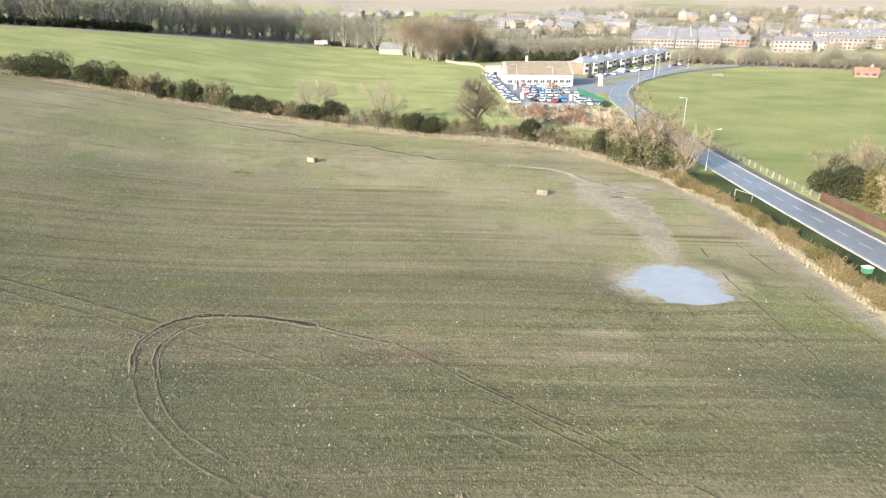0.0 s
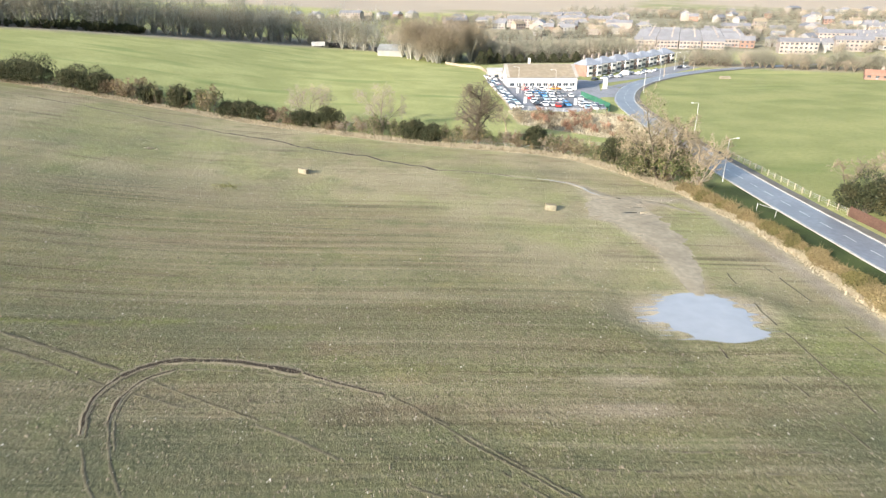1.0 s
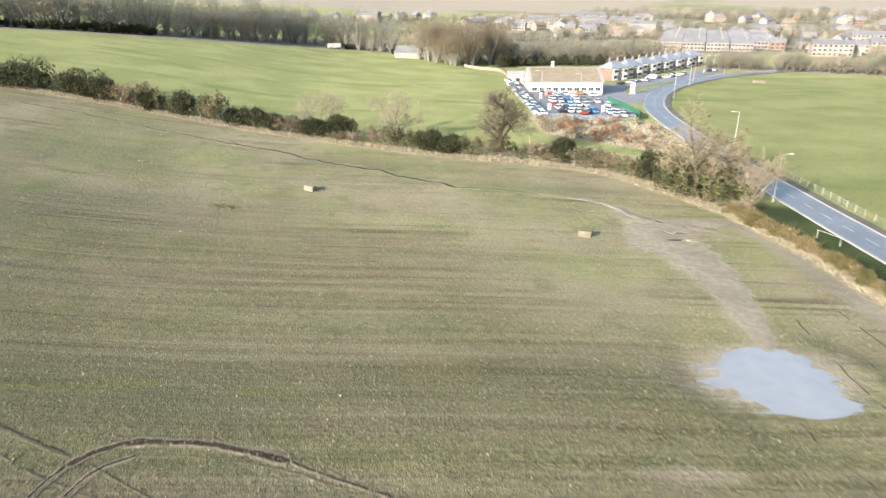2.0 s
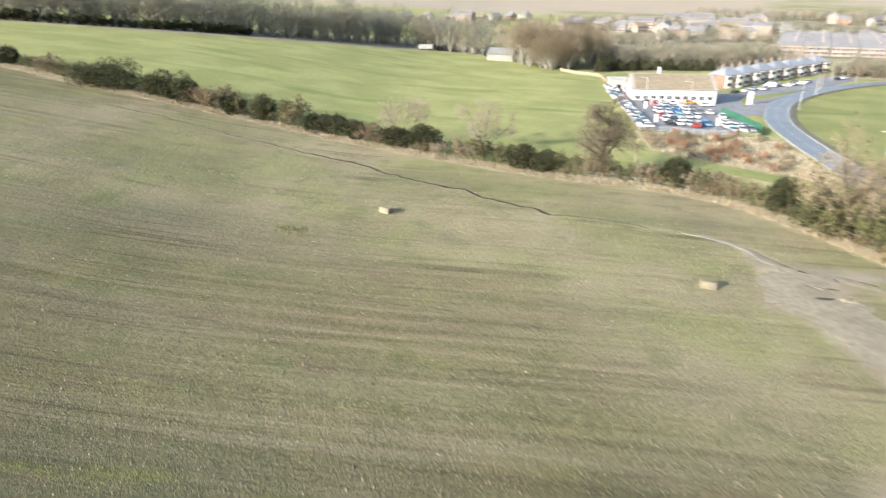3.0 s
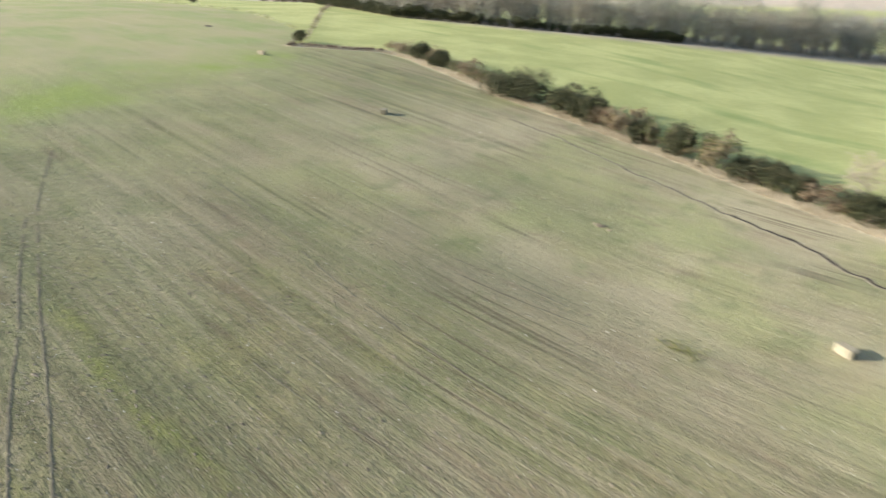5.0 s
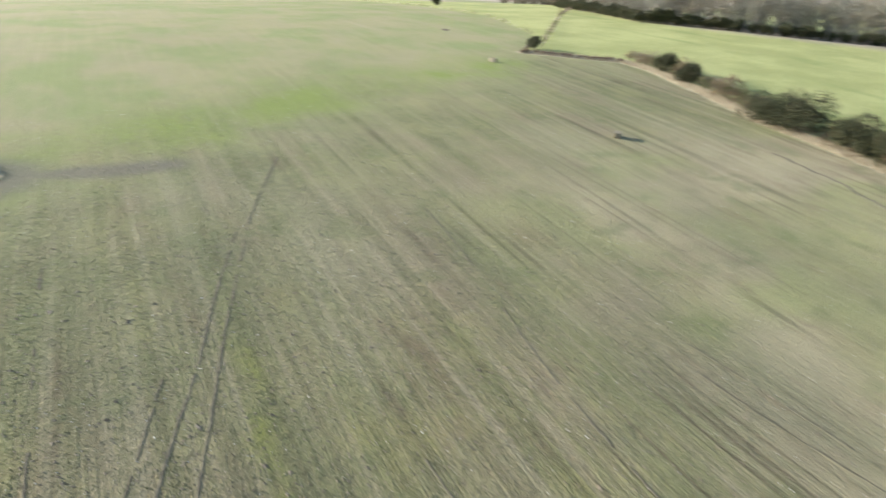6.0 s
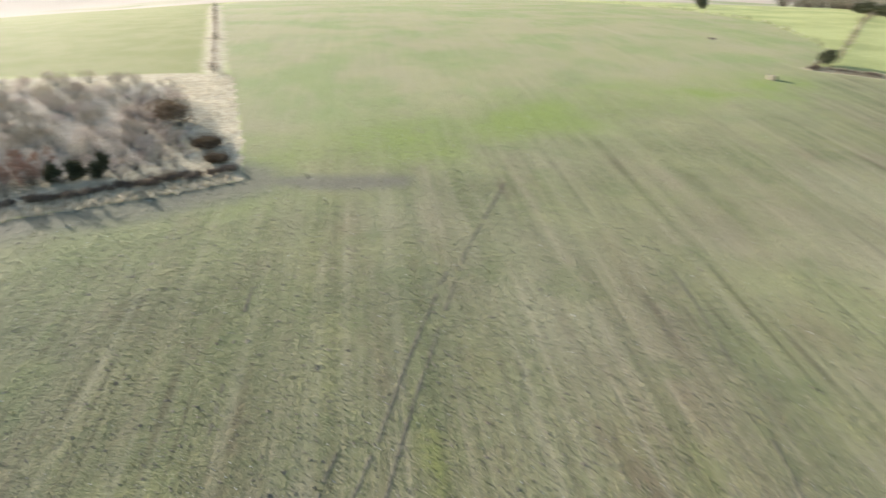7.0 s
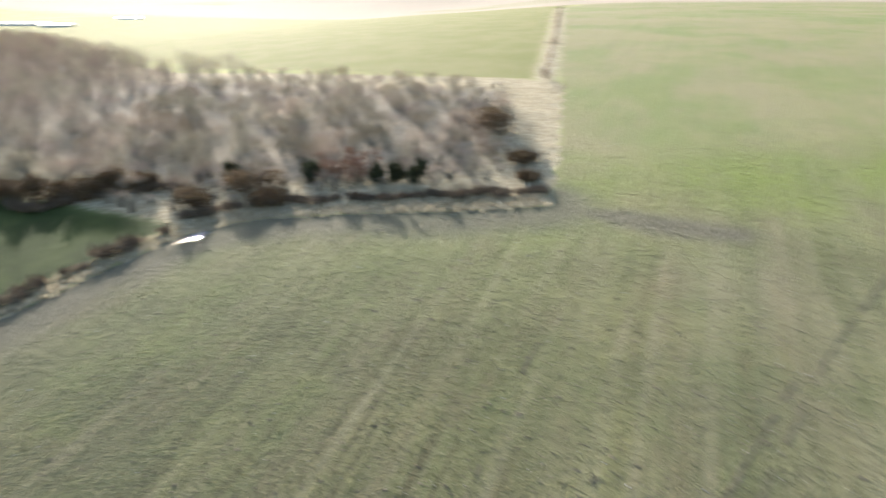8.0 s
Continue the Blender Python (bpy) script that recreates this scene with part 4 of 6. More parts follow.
def build_conifer(name, seed, w, h, leaves):
    """An upright evergreen: one trunk, and sprays that hang in uneven tiers round it."""
    rng = random.Random(seed)
    ob = new(name)
    stem, green = Shape(), Shape()
    stem.tube([Vector((0, 0, -0.2)), Vector((0.05, 0.02, h * 0.5)), Vector((0, 0, h * 0.95))], [0.18, 0.12, 0.03], 6)
    for k in range(leaves):
        z = h * (0.04 + 0.96 * rng.random() ** 1.3)
        a = rng.random() * 6.3
        reach = w * 0.5 * (1 - (z / h) ** 2.2) * (0.8 + 0.2 * math.sin(a * 3 + z * 1.7)) * (0.85 + 0.15 * math.sin(z * 5))
        r = reach * rng.uniform(0.75, 1.05)
        green.leaf(Vector((math.cos(a) * r, math.sin(a) * r, z)), 0.55 * rng.uniform(0.6, 1.3), rng)
    part("trunk", stem, BARK, ob, smooth=True)
    part("foliage", green, LEAF_DARK, ob)
    return ob


def build_puff_tree(name, seed, h, w, lobes, twigs, crown, bark=BARK, radius=0.03, low=0.5):
    """A bare, densely twigged small tree: stems that carry rounded heads of fine twigs."""
    rng = random.Random(seed)
    ob = new(name)
    stem, cr = Shape(), Shape()
    for k in range(lobes):
        a = 2 * math.pi * (k + rng.random()) / lobes
        out = rng.uniform(0.15, 0.5) * w * (k > 0)
        c = Vector((math.cos(a) * out, math.sin(a) * out, h * rng.uniform(low, 0.74) * (1 - 0.25 * out / w)))
        size = Vector((rng.uniform(0.24, 0.36) * w, rng.uniform(0.24, 0.36) * w, rng.uniform(0.24, 0.32) * h))
        stem.tube([Vector((math.cos(a) * 0.15, math.sin(a) * 0.15, -0.15)), Vector((c.x * 0.4, c.y * 0.4, c.z * 0.5)), c], [max(0.09, 0.013 * h), max(0.06, 0.009 * h), 0.03], 4)
        for j in range(twigs):
            u = Vector((rng.gauss(0, 1), rng.gauss(0, 1), rng.gauss(0.25, 1))).normalized()
            foot = c + Vector((u.x * size.x, u.y * size.y, u.z * size.z)) * rng.uniform(0.2, 0.9)
            d = (u + Vector((rng.gauss(0, 0.45), rng.gauss(0, 0.45), rng.gauss(0.25, 0.4)))).normalized()
            cr.spike(foot, foot + d * size.length * rng.uniform(0.16, 0.40), radius)
    part("trunk", stem, bark, ob)
    part("crown", cr, crown, ob)
    return ob


def planted(ob, x, y, size=1.0, turn=0.0, lean=0.0, tall=1.0, sink=0.0):
    return pose(*at(x, y, -sink), lean, 0, turn) @ Matrix.Diagonal((size, size, size * tall, 1))


def plant_all(kinds, spots, group, exact=False):
    """Copies of the kinds at the spots (x, y, size); the first of each kind is moved there itself."""
    rng = random.Random(len(spots))
    used = set()
    for k, (x, y, size) in enumerate(spots):
        ob = kinds[rng.randrange(len(kinds))]
        m = planted(ob, x, y, size, rng.uniform(0, 360), rng.uniform(-4, 4), rng.uniform(0.88, 1.15))
        tagged(ob, group=group)
        if ob.name in used:
            s = ob.scale if exact else (1, 1, 1)
            copy_thing(ob, m @ Matrix.Diagonal((1 / s[0], 1 / s[1], 1 / s[2], 1)))
        else:
            ob.matrix_basis = m
            used.add(ob.name)
    for ob in kinds:
        if ob.name not in used:
            for o in (*ob.children_recursive, ob):
                bpy.data.objects.remove(o)


# single trees by the hedge
oak = build_tree("oak_tree", 12, 13.5, 1, 0.05, 0.040, (26, 12, 18), 0.60, 0.16, 0.03, 0.55, 0.22, (1.3, 0.022), BARK_DARK, TWIG_OAK)
oak.matrix_basis = planted(oak, 17.5, 155, 1.0, 40)
tagged(oak, "tall bare oak with a broad twiggy crown by the hedge", "tree")
young = build_tree("young_tree", 15, 9.0, 2, 0.35, 0.02, (7, 5, 8), 0.5, 0.15, 0.04, 0.8, 0.35, (0.9, 0.03), BARK_PALE, TWIG_BROWN)
young.matrix_basis = planted(young, 27, 171, 1.0, 10, 12)
tagged(young, "slender leaning bare tree in rough grass", "tree")
for k, (x, y, s, seed) in enumerate(((-24, 174, 10, 21), (-5.9, 171.5, 10.5, 22))):
    t = build_tree("ash_tree", seed, s, 5, 0.55, 0.011, (10, 8, 11), 0.52, 0.14, 0.04, 0.8, 0.3, (1.0, 0.014), BARK, TWIG_ASH)
    t.matrix_basis = planted(t, x, y, 1, 0)
    tagged(t, "bare young ash with fine hazy twigs in the hedge", "tree", "young ashes in the hedge")
ivy = build_tree("ivy_tree", 31, 15, 7, 0.6, 0.018, (12, 9, 13), 0.5, 0.16, 0.03, 0.7, 0.16, (1.1, 0.024), BARK, TWIG_PALE, 3600, 0.42, LEAF_IVY, ivy=8.0)
ivy.matrix_basis = planted(ivy, 51.5, 129, 1.0, 0)
tagged(ivy, "large many-stemmed bare willow with green ivy low down", "tree")
pale = build_tree("willow_tree", 33, 10.0, 8, 0.45, 0.013, (8, 7, 9), 0.5, 0.1, 0.07, 1.0, 0.25, (0.8, 0.024), BARK_PALE, TWIG_PALE)
pale.matrix_basis = planted(pale, 58.3, 126, 1.0, 0)
tagged(pale, "pale bare goat willow with upright stems beside the road", "tree")

# evergreen bushes of the hedge: x, y, width, height
EVERGREEN = [(-101, 182, 9, 6.5), (-94.5, 181.5, 9, 8), (-84.5, 182, 8, 6.6), (-79, 181.5, 7, 6.8), (-65, 178.5, 5, 4.8), (-57.5, 177.5, 5, 5.8), (-44, 175.5, 6, 4.4), (-39, 174, 5, 4.6), (-35, 172.5, 4.5, 4), (-24, 169.5, 7, 4.8), (-18.5, 168, 7, 5), (2.5, 158.5, 7, 4.8), (7.5, 157, 6.5, 4.6), (30.5, 152.5, 5.5, 5.8), (46.5, 140, 6.5, 6.5), (50.5, 133, 10, 7.5), (-140, 195, 6, 5), (-130, 191, 5, 4.4)]
for k, (x, y, w, h) in enumerate(EVERGREEN):
    b = build_bush("evergreen_bush", 100 + k, w * 1.3, h * 1.15, 4200, 0.32, LEAF_DARK, BARK, 14)
    b.matrix_basis = planted(b, x, y)
    tagged(b, "dark evergreen bush in the field hedge", "bush", "evergreen bushes in the hedge")

rng = random.Random(2)
shrubs = [build_tree("hedge_shrub", 200 + k, 4.0, 5, 0.5, 0.012, (5, 5, 5), 0.5, 0.16, 0.05, 0.9, 0.1, (0.55, 0.026), BARK, (TWIG_BROWN, TWIG_ASH, TWIG_BROWN, TWIG_BROWN)[k], (500, 120, 320, 500)[k], 0.28, (LEAF_BROWN, LEAF_BROWN, LEAF_GOLD, LEAF_IVY)[k], 1) for k in range(4)]
for s in shrubs:
    tagged(s, "bare brown hawthorn shrub of the field hedge", "shrub")
spots = []
for x, y, dx, dy in along(HEDGE[2:20], 2.1, 0.5, rng):
    x, y = x - dy * 2.6 + rng.gauss(0, 0.6), y + dx * 2.6 + rng.gauss(0, 0.6)
    near = min(abs(x - a) - w * 0.5 for a, b, w, h in EVERGREEN)
    spots.append((x, y, rng.uniform(0.75, 1.3) * (1.25 if -80 < x < -35 else 0.95) * (1.0 if near > 0 else 0.5)))
plant_all(shrubs, spots, "hedge shrubs", True)
gold = [build_bush("roadside_hedge_bush", 230 + k, 3.9, 2.0, 2300, 0.19, (LEAF_GOLD, LEAF_GOLD, LEAF_OLIVE)[k], BARK, 16, 30) for k in range(3)]
for s in gold:
    tagged(s, "low thin golden-brown and green hedge bush beside the road", "hedge bush")
spots = [(x - dy * 0.8 + rng.gauss(0, 0.3), y + dx * 0.8, rng.uniform(0.75, 1.15)) for x, y, dx, dy in along(HEDGE[19:26], 1.5, 0.3, rng)]
plant_all(gold, spots, "roadside hedge", True)
scrub = [build_tree("scrub_shrub", 260 + k, 2.4, 6, 0.7, 0.012, (5, 4, 5), 0.5, 0.16, 0.05, 0.9, 0.1, (0.45, 0.03), BARK, (TWIG_BROWN, TWIG_RED, TWIG_BROWN, TWIG_PALE)[k % 4], 0, 0.2, None, 1) for k in range(4)]
for s, word in zip(scrub, ("brown", "russet", "dull brown", "straw-coloured")):
    tagged(s, "low %s bramble scrub on rough ground" % word, "shrub")
spots = []
while len(spots) < 52:
    x, y = rng.uniform(32, 72), rng.uniform(165, 208)
    if inside(x, y, SCRUB) and far_from(x, y, ROAD) > 7:
        spots.append((x, y, rng.uniform(0.5, 1.2)))
plant_all(scrub, spots, "scrub by the forecourt")

# copse: small grey trees on pale rough grass
copse_trees = [build_puff_tree("copse_tree", 300 + k, 5.2, 6.6, 13, 112, (TWIG_GREY, TWIG_HAZE, TWIG_PALE, TWIG_GREY, TWIG_HAZE, TWIG_MAUVE)[k], BARK_WOOD, 0.011, 0.25) for k in range(6)]
for s in copse_trees:
    tagged(s, "small bare grey-brown tree of a dense copse", "tree")
spots = []
INNER_COPSE = [(-106, 6), (-113, 24), (-119, 38), (-122, 46), (-136, 43), (-150, 40), (-168, 37), (-171, 0), (-168, -52), (-158, -135), (-107, -115), (-103, -10)]
for count, low, high, gap, size in ((255, -28, 52, 2.6, 1.0),):
    tries, made = 0, 0
    while made < count and tries < 9000:
        tries += 1
        x, y = rng.uniform(-175, -100), rng.uniform(low, high)
        if inside(x, y, INNER_COPSE) and all(math.hypot(x - a, y - b) > gap for a, b, _ in spots):
            edge = float(far_from(x, y, SOUTH[5:] + COPSE_SIDE[1:]))
            spots.append((x, y, size * rng.uniform(0.75, 1.1) * min(1.0, 0.42 + edge / 45) * (1.0 - 0.38 * min(1.0, max(0.0, (-x - 122) / 42)))))
            made += 1
plant_all(copse_trees, spots, "copse")
BACK_COPSE = [(-100, -28), (-172, -28), (-170, -52), (-200, -115), (-255, -200), (-300, -290), (-180, -290), (-107, -115)]
back_spots = []
tries = 0
while len(back_spots) < 760 and tries < 40000:
    tries += 1
    x, y = rng.uniform(-300, -100), rng.uniform(-290, -28)
    if inside(x, y, BACK_COPSE) and all(math.hypot(x - a, y - b) > 3.7 for a, b, _ in back_spots):
        back_spots.append((x, y, rng.uniform(0.6, 0.9)))
low_shrubs = [build_puff_tree("copse_shrub", 320 + k, 2.7, 3.2, 7, 46, (TWIG_GREY, TWIG_ASH, TWIG_GREY)[k], BARK, 0.020) for k in range(3)]
for s in low_shrubs:
    tagged(s, "low rounded grey-brown shrub at the copse edge", "shrub")
spots = []
tries = 0
while len(spots) < 85 and tries < 9000:
    tries += 1
    x, y = rng.uniform(-150, -98), rng.uniform(-20, 50)
    edge = float(far_from(x, y, SOUTH[5:] + COPSE_SIDE[1:]))
    if inside(x, y, COPSE) and 6.5 < edge < 17 and all(math.hypot(x - a, y - b) > 2.0 for a, b, _ in spots):
        spots.append((x, y, rng.uniform(0.55, 1.05) * (0.6 if edge < 8.5 else 1.0)))
plant_all(low_shrubs, spots, "copse shrubs", True)
brambles = [build_bush("bramble_bush", 330 + k, 3.6, 1.3, 620, 0.24, LEAF_BRAMBLE, BARK, 8) for k in range(2)]
for s in brambles:
    tagged(s, "low brown bramble thicket on a grassy bank", "bush")
spots = [(x + dy * -4.0 + rng.gauss(0, 0.4), y + dx * 4.0, rng.uniform(0.6, 1.0)) for x, y, dx, dy in along(SOUTH[5:], 1.4, 0.3, rng)]
spots += [(x + rng.gauss(0, 0.4), y - 2.6, rng.uniform(0.6, 1.3)) for x, y, dx, dy in along(SOUTH[3:6], 2.2, 0.3, rng)]
spots += [(x + rng.gauss(0, 0.5), y + rng.gauss(0, 0.5), rng.uniform(0.8, 1.3)) for x, y, dx, dy in along([(-96, -14), (-97, -5), (-104, 2), (-108, 8)], 1.6, 0.3, rng)]
spots += [(x + rng.gauss(0, 0.3), y + rng.gauss(0, 0.3), rng.uniform(0.6, 1.0)) for x, y, dx, dy in along(HEDGE[:3], 1.8, 0.3, rng)]
plant_all(brambles, spots, "brambles round the copse")
for k, (x, y, s, h) in enumerate(((-117.2, 38.6, 2.6, 3.8), (-117, 36, 2.6, 3.0), (-116.5, 33.4, 2.8, 2.8), (-114, 25, 3.0, 3.0), (-112, 14, 3.0, 3.0))):
    b = build_bush("holly_bush", 350 + k, s, h, 900, 0.3, LEAF_DARK)
    b.matrix_basis = planted(b, x, y)
    tagged(b, "dark upright holly at the copse edge", "bush", "hollies at the copse edge")
for k, (x, y) in enumerate(((-115, 28), (-115.3, 31))):
    b = build_tree("russet_shrub", 360 + k, 4.2, 6, 0.6, 0.012, (6, 5, 6), 0.5, 0.16, 0.05, 0.9, 0.1, (0.5, 0.04), BARK, TWIG_RED, 0, 0.2, None, 1)
    b.matrix_basis = planted(b, x, y)
    tagged(b, "russet bare shrub at the copse edge", "shrub")
for k, (x, y, w, h) in enumerate(((-138.3, 42, 5.5, 4.2), (-127, 49.6, 3.6, 1.5), (-121.5, 52, 3.0, 1.1), (-109, 19.5, 6.5, 3.0), (-106.5, 23.5, 4.5, 2.0), (-103, 15, 5, 2.6))):
    b = build_bush("thorn_bush", 370 + k, w * 1.25, h * 1.2, 1300, 0.3, LEAF_BROWN, BARK, 9)
    b.matrix_basis = planted(b, x, y)
    tagged(b, "rounded dark brown thorn bush on the copse margin", "bush")

for k, (x, y, dx, dy) in enumerate(along([(-100, -44), (-98.5, -14), (-100.5, -4), (-106, 5)], 3.6, 0.6, rng)):
    b = build_bush("thorn_bush", 560 + k, 4.6, 3.6 + 0.6 * math.sin(k * 2.1), 1500, 0.3, LEAF_BROWN, BARK, 10)
    b.matrix_basis = planted(b, x, y)
    tagged(b, "dark brown thorn bush in a dense boundary hedge", "bush", "thorn hedge by the copse")

# hedge running up the hill from the copse, and the hedge in the far corner
spots = [(x, y, rng.uniform(0.5, 0.8)) for x, y, dx, dy in along(WEST_HEDGE, 4.0, 0.8, rng)]
spots += [(x, y, rng.uniform(0.7, 1.1)) for x, y, dx, dy in along([(-171, 174), (-176, 182), (-212, 214), (-250, 246), (-330, 320)], 5.0, 1, rng)]
spots += [(x, y, rng.uniform(0.4, 0.8)) for x, y, dx, dy in along(NORTH_WEST, 7.0, 2, rng)]
far_shrubs = [build_tree("boundary_shrub", 380 + k, 3.4, 4, 0.55, 0.014, (4, 3, 4), 0.5, 0.16, 0.05, 0.9, 0.1, (0.6, 0.05), BARK, (TWIG_GREY, TWIG_BROWN)[k], 0, 0.2, None, 1) for k in range(2)]
for s in far_shrubs:
    tagged(s, "bare grey hedge shrub on a field boundary", "shrub")
plant_all(far_shrubs, spots, "far field hedges")
far_bushes = [build_bush("boundary_bush", 390 + k, 6, 5, 500, 0.7, LEAF_DARK, BARK, 7) for k in range(2)]
for s in far_bushes:
    tagged(s, "dark rounded evergreen on a field boundary", "bush")
spots = [(-345, 236, 1.2), (-338, 232, 1.0), (-174, 178, 0.7), (-300, 291, 1.2)]
spots += [(x, y, rng.uniform(0.7, 1.1)) for x, y, dx, dy in along([(-310, 292), (-226, 268), (-186, 292), (-150, 328), (-128, 352)], 3.4, 0.8, rng)]
plant_all(far_bushes, spots, "far evergreens")

# dark conifers and a clipped evergreen hedge behind the showroom
for k, (x, y, w, h) in enumerate(((43, 364, 7, 7), (49, 372, 6, 8.5), (54, 376, 7, 5.5), (61, 380, 8, 5), (68, 384, 8, 5), (75, 386, 8, 5), (82, 388, 8, 5.5), (89, 389, 8, 5), (96, 390, 8, 5), (103, 391, 7, 6))):
    b = build_conifer("conifer", 540 + k, w * 1.15, h * 1.05, 1500)
    b.matrix_basis = planted(b, x, y)
    tagged(b, "dark evergreen conifer in a row behind the showroom", "conifer", "conifers behind the showroom")

# woodland belts
belt_trees = [build_puff_tree("belt_tree", 400 + k, 15.0, 10, 8, 46, (TWIG_WOOD, TWIG_WOOD, TWIG_WOOD, TWIG_HAZE)[k], BARK_WOOD, 0.055, 0.3) for k in range(4)]
for s in belt_trees:
    tagged(s, "tall bare woodland tree in a shelter belt", "tree")


def belt(line, depth, rows, step, size):
    out = []
    for x, y, dx, dy in along(line, step, 1.5, rng):
        for row in range(rows):
            o = (row + rng.random()) * depth / rows
            out.append((x - dy * o, y + dx * o, size * rng.uniform(0.75, 1.12)))
    return out


belt_front = belt(LEFT_BELT, 12, 2, 4.8, 1.22)
plant_all(belt_trees, belt_front[:220], "woodland belts")
clump = [build_puff_tree("sycamore_tree", 430 + k, 15, 12, 12, 85, (TWIG_TAN, TWIG_ASH, TWIG_TAN)[k], BARK_WOOD, 0.045, 0.42) for k in range(3)]
for s in clump:
    tagged(s, "tall bare tan-crowned tree in a clump beside the barn", "tree")
plant_all(clump, belt([(-2, 384), (14, 356), (30, 366), (45, 379)], 20, 3, 6.4, 1.25), "clump by the barn")
far_off = belt_front[220:] + belt([(x - 4, y + 12) for x, y in LEFT_BELT], 20, 1, 7.0, 1.2)
for line, depth, rows, step, size in (
    ([(-480, 360), (-306, 310)], 34, 3, 7.0, 1.0),
    ([(52, 378), (80, 392), (120, 408), (160, 425)], 40, 4, 6.5, 0.95),
    ([(158, 372), (168, 366), (186, 362), (206, 352), (222, 342), (245, 326), (300, 318)], 22, 4, 4.2, 0.72),
    ([(0, 470), (80, 520), (160, 560), (260, 560), (330, 520)], 40, 3, 11, 0.8),
    ([(-150, 560), (-40, 640), (60, 690), (200, 640), (400, 560)], 60, 3, 13, 0.8),
    ([(-300, 420), (-180, 480), (-60, 540), (30, 560)], 50, 3, 11, 0.9),
    ([(200, 800), (420, 780), (700, 700)], 80, 3, 14, 0.9),
):
    far_off += belt(line, depth, rows, step, size)

TOWN = ([(35, 640), (50, 760), (260, 770), (215, 640), (120, 655)], [(255, 455), (300, 425), (520, 500), (480, 660), (260, 600)], [(120, 580), (180, 600), (240, 640), (200, 700), (130, 660)], [(300, 660), (520, 700), (700, 900), (330, 860)])
for poly, count in zip(TOWN, (150, 170, 70, 120)):
    while count:
        x, y = rng.uniform(0, 700), rng.uniform(420, 900)
        if inside(x, y, poly):
            far_off.append((x, y, rng.uniform(0.45, 0.8)))
            count -= 1


def join_trees(kinds, spots, name, label):
    """Far woods, past counting: every tree real, all in one mesh a part."""
    wood = tagged(new(name), label, "woodland", kind="stuff")
    for index, part_name in enumerate(("trunk", "crown")):
        vs, fs, mats, base = [], [], [], 0
        me = bpy.data.meshes.new(part_name)
        kept = []
        for ob in kinds:
            src = ob.children[index].data
            co = np.empty(len(src.vertices) * 3)
            src.vertices.foreach_get("co", co)
            kept.append((co.reshape(-1, 3), [tuple(p.vertices) for p in src.polygons]))
            me.materials.append(src.materials[0])
        turn = random.Random(71)
        for x, y, size in spots:
            k = turn.randrange(len(kinds))
            co, faces = kept[k]
            a, tall = turn.uniform(0, 6.3), turn.uniform(0.88, 1.15)
            c, n = math.cos(a) * size, math.sin(a) * size
            px, py, pz = at(x, y)
            vs.append(np.stack([px + co[:, 0] * c - co[:, 1] * n, py + co[:, 0] * n + co[:, 1] * c, pz + co[:, 2] * size * tall], 1))
            fs += [tuple(i + base for i in f) for f in faces]
            mats += [k] * len(faces)
            base += len(co)
        me.from_pydata(np.concatenate(vs).tolist(), [], fs)
        me.polygons.foreach_set("material_index", mats)
        new(part_name, me).parent = wood


back_kinds = [build_puff_tree("back_tree", 450 + k, 7.5, 7.5, 9, 50, (TWIG_GREY, TWIG_HAZE, TWIG_MAUVE)[k], BARK_WOOD, 0.028, 0.28) for k in range(3)]
join_trees(back_kinds, back_spots, "copse_thicket", "dense bare grey thicket at the back of the copse")
far_kinds = back_kinds + [build_puff_tree("far_tree", 440 + k, 15.0, 11, 9, 34, (TWIG_TOWN, TWIG_TOWN, TWIG_ASH)[k], BARK, 0.11, 0.32) for k in range(3)]
join_trees(far_kinds[3:], far_off, "far_woodland", "bare grey woods and garden trees round the town")
for ob in far_kinds:
    for o in (*ob.children_recursive, ob):
        bpy.data.objects.remove(o)


# ---------------- buildings ----------------
def roof_shape(w, d, eaves, rise, hip, over=0.35):
    """A pitched roof over a plan of w by d, ridge along x, with thickness; hip: how far the ridge ends are drawn in."""
    s = Shape()
    x, y, r = w / 2 + over, d / 2 + over, w / 2 + over - hip
    for dz in (0.0, 0.18):
        s.v += [(-x, -y, eaves + dz), (x, -y, eaves + dz), (x, y, eaves + dz), (-x, y, eaves + dz), (-r, 0, eaves + rise + dz), (r, 0, eaves + rise + dz)]
    top = ((6, 7, 11, 10), (7, 8, 11), (8, 9, 10, 11), (9, 6, 10))
    s.f += list(top) + [tuple(i - 6 for i in reversed(q)) for q in top]
    s.f += [(0, 1, 7, 6), (1, 2, 8, 7), (2, 3, 9, 8), (3, 0, 6, 9)]
    return s


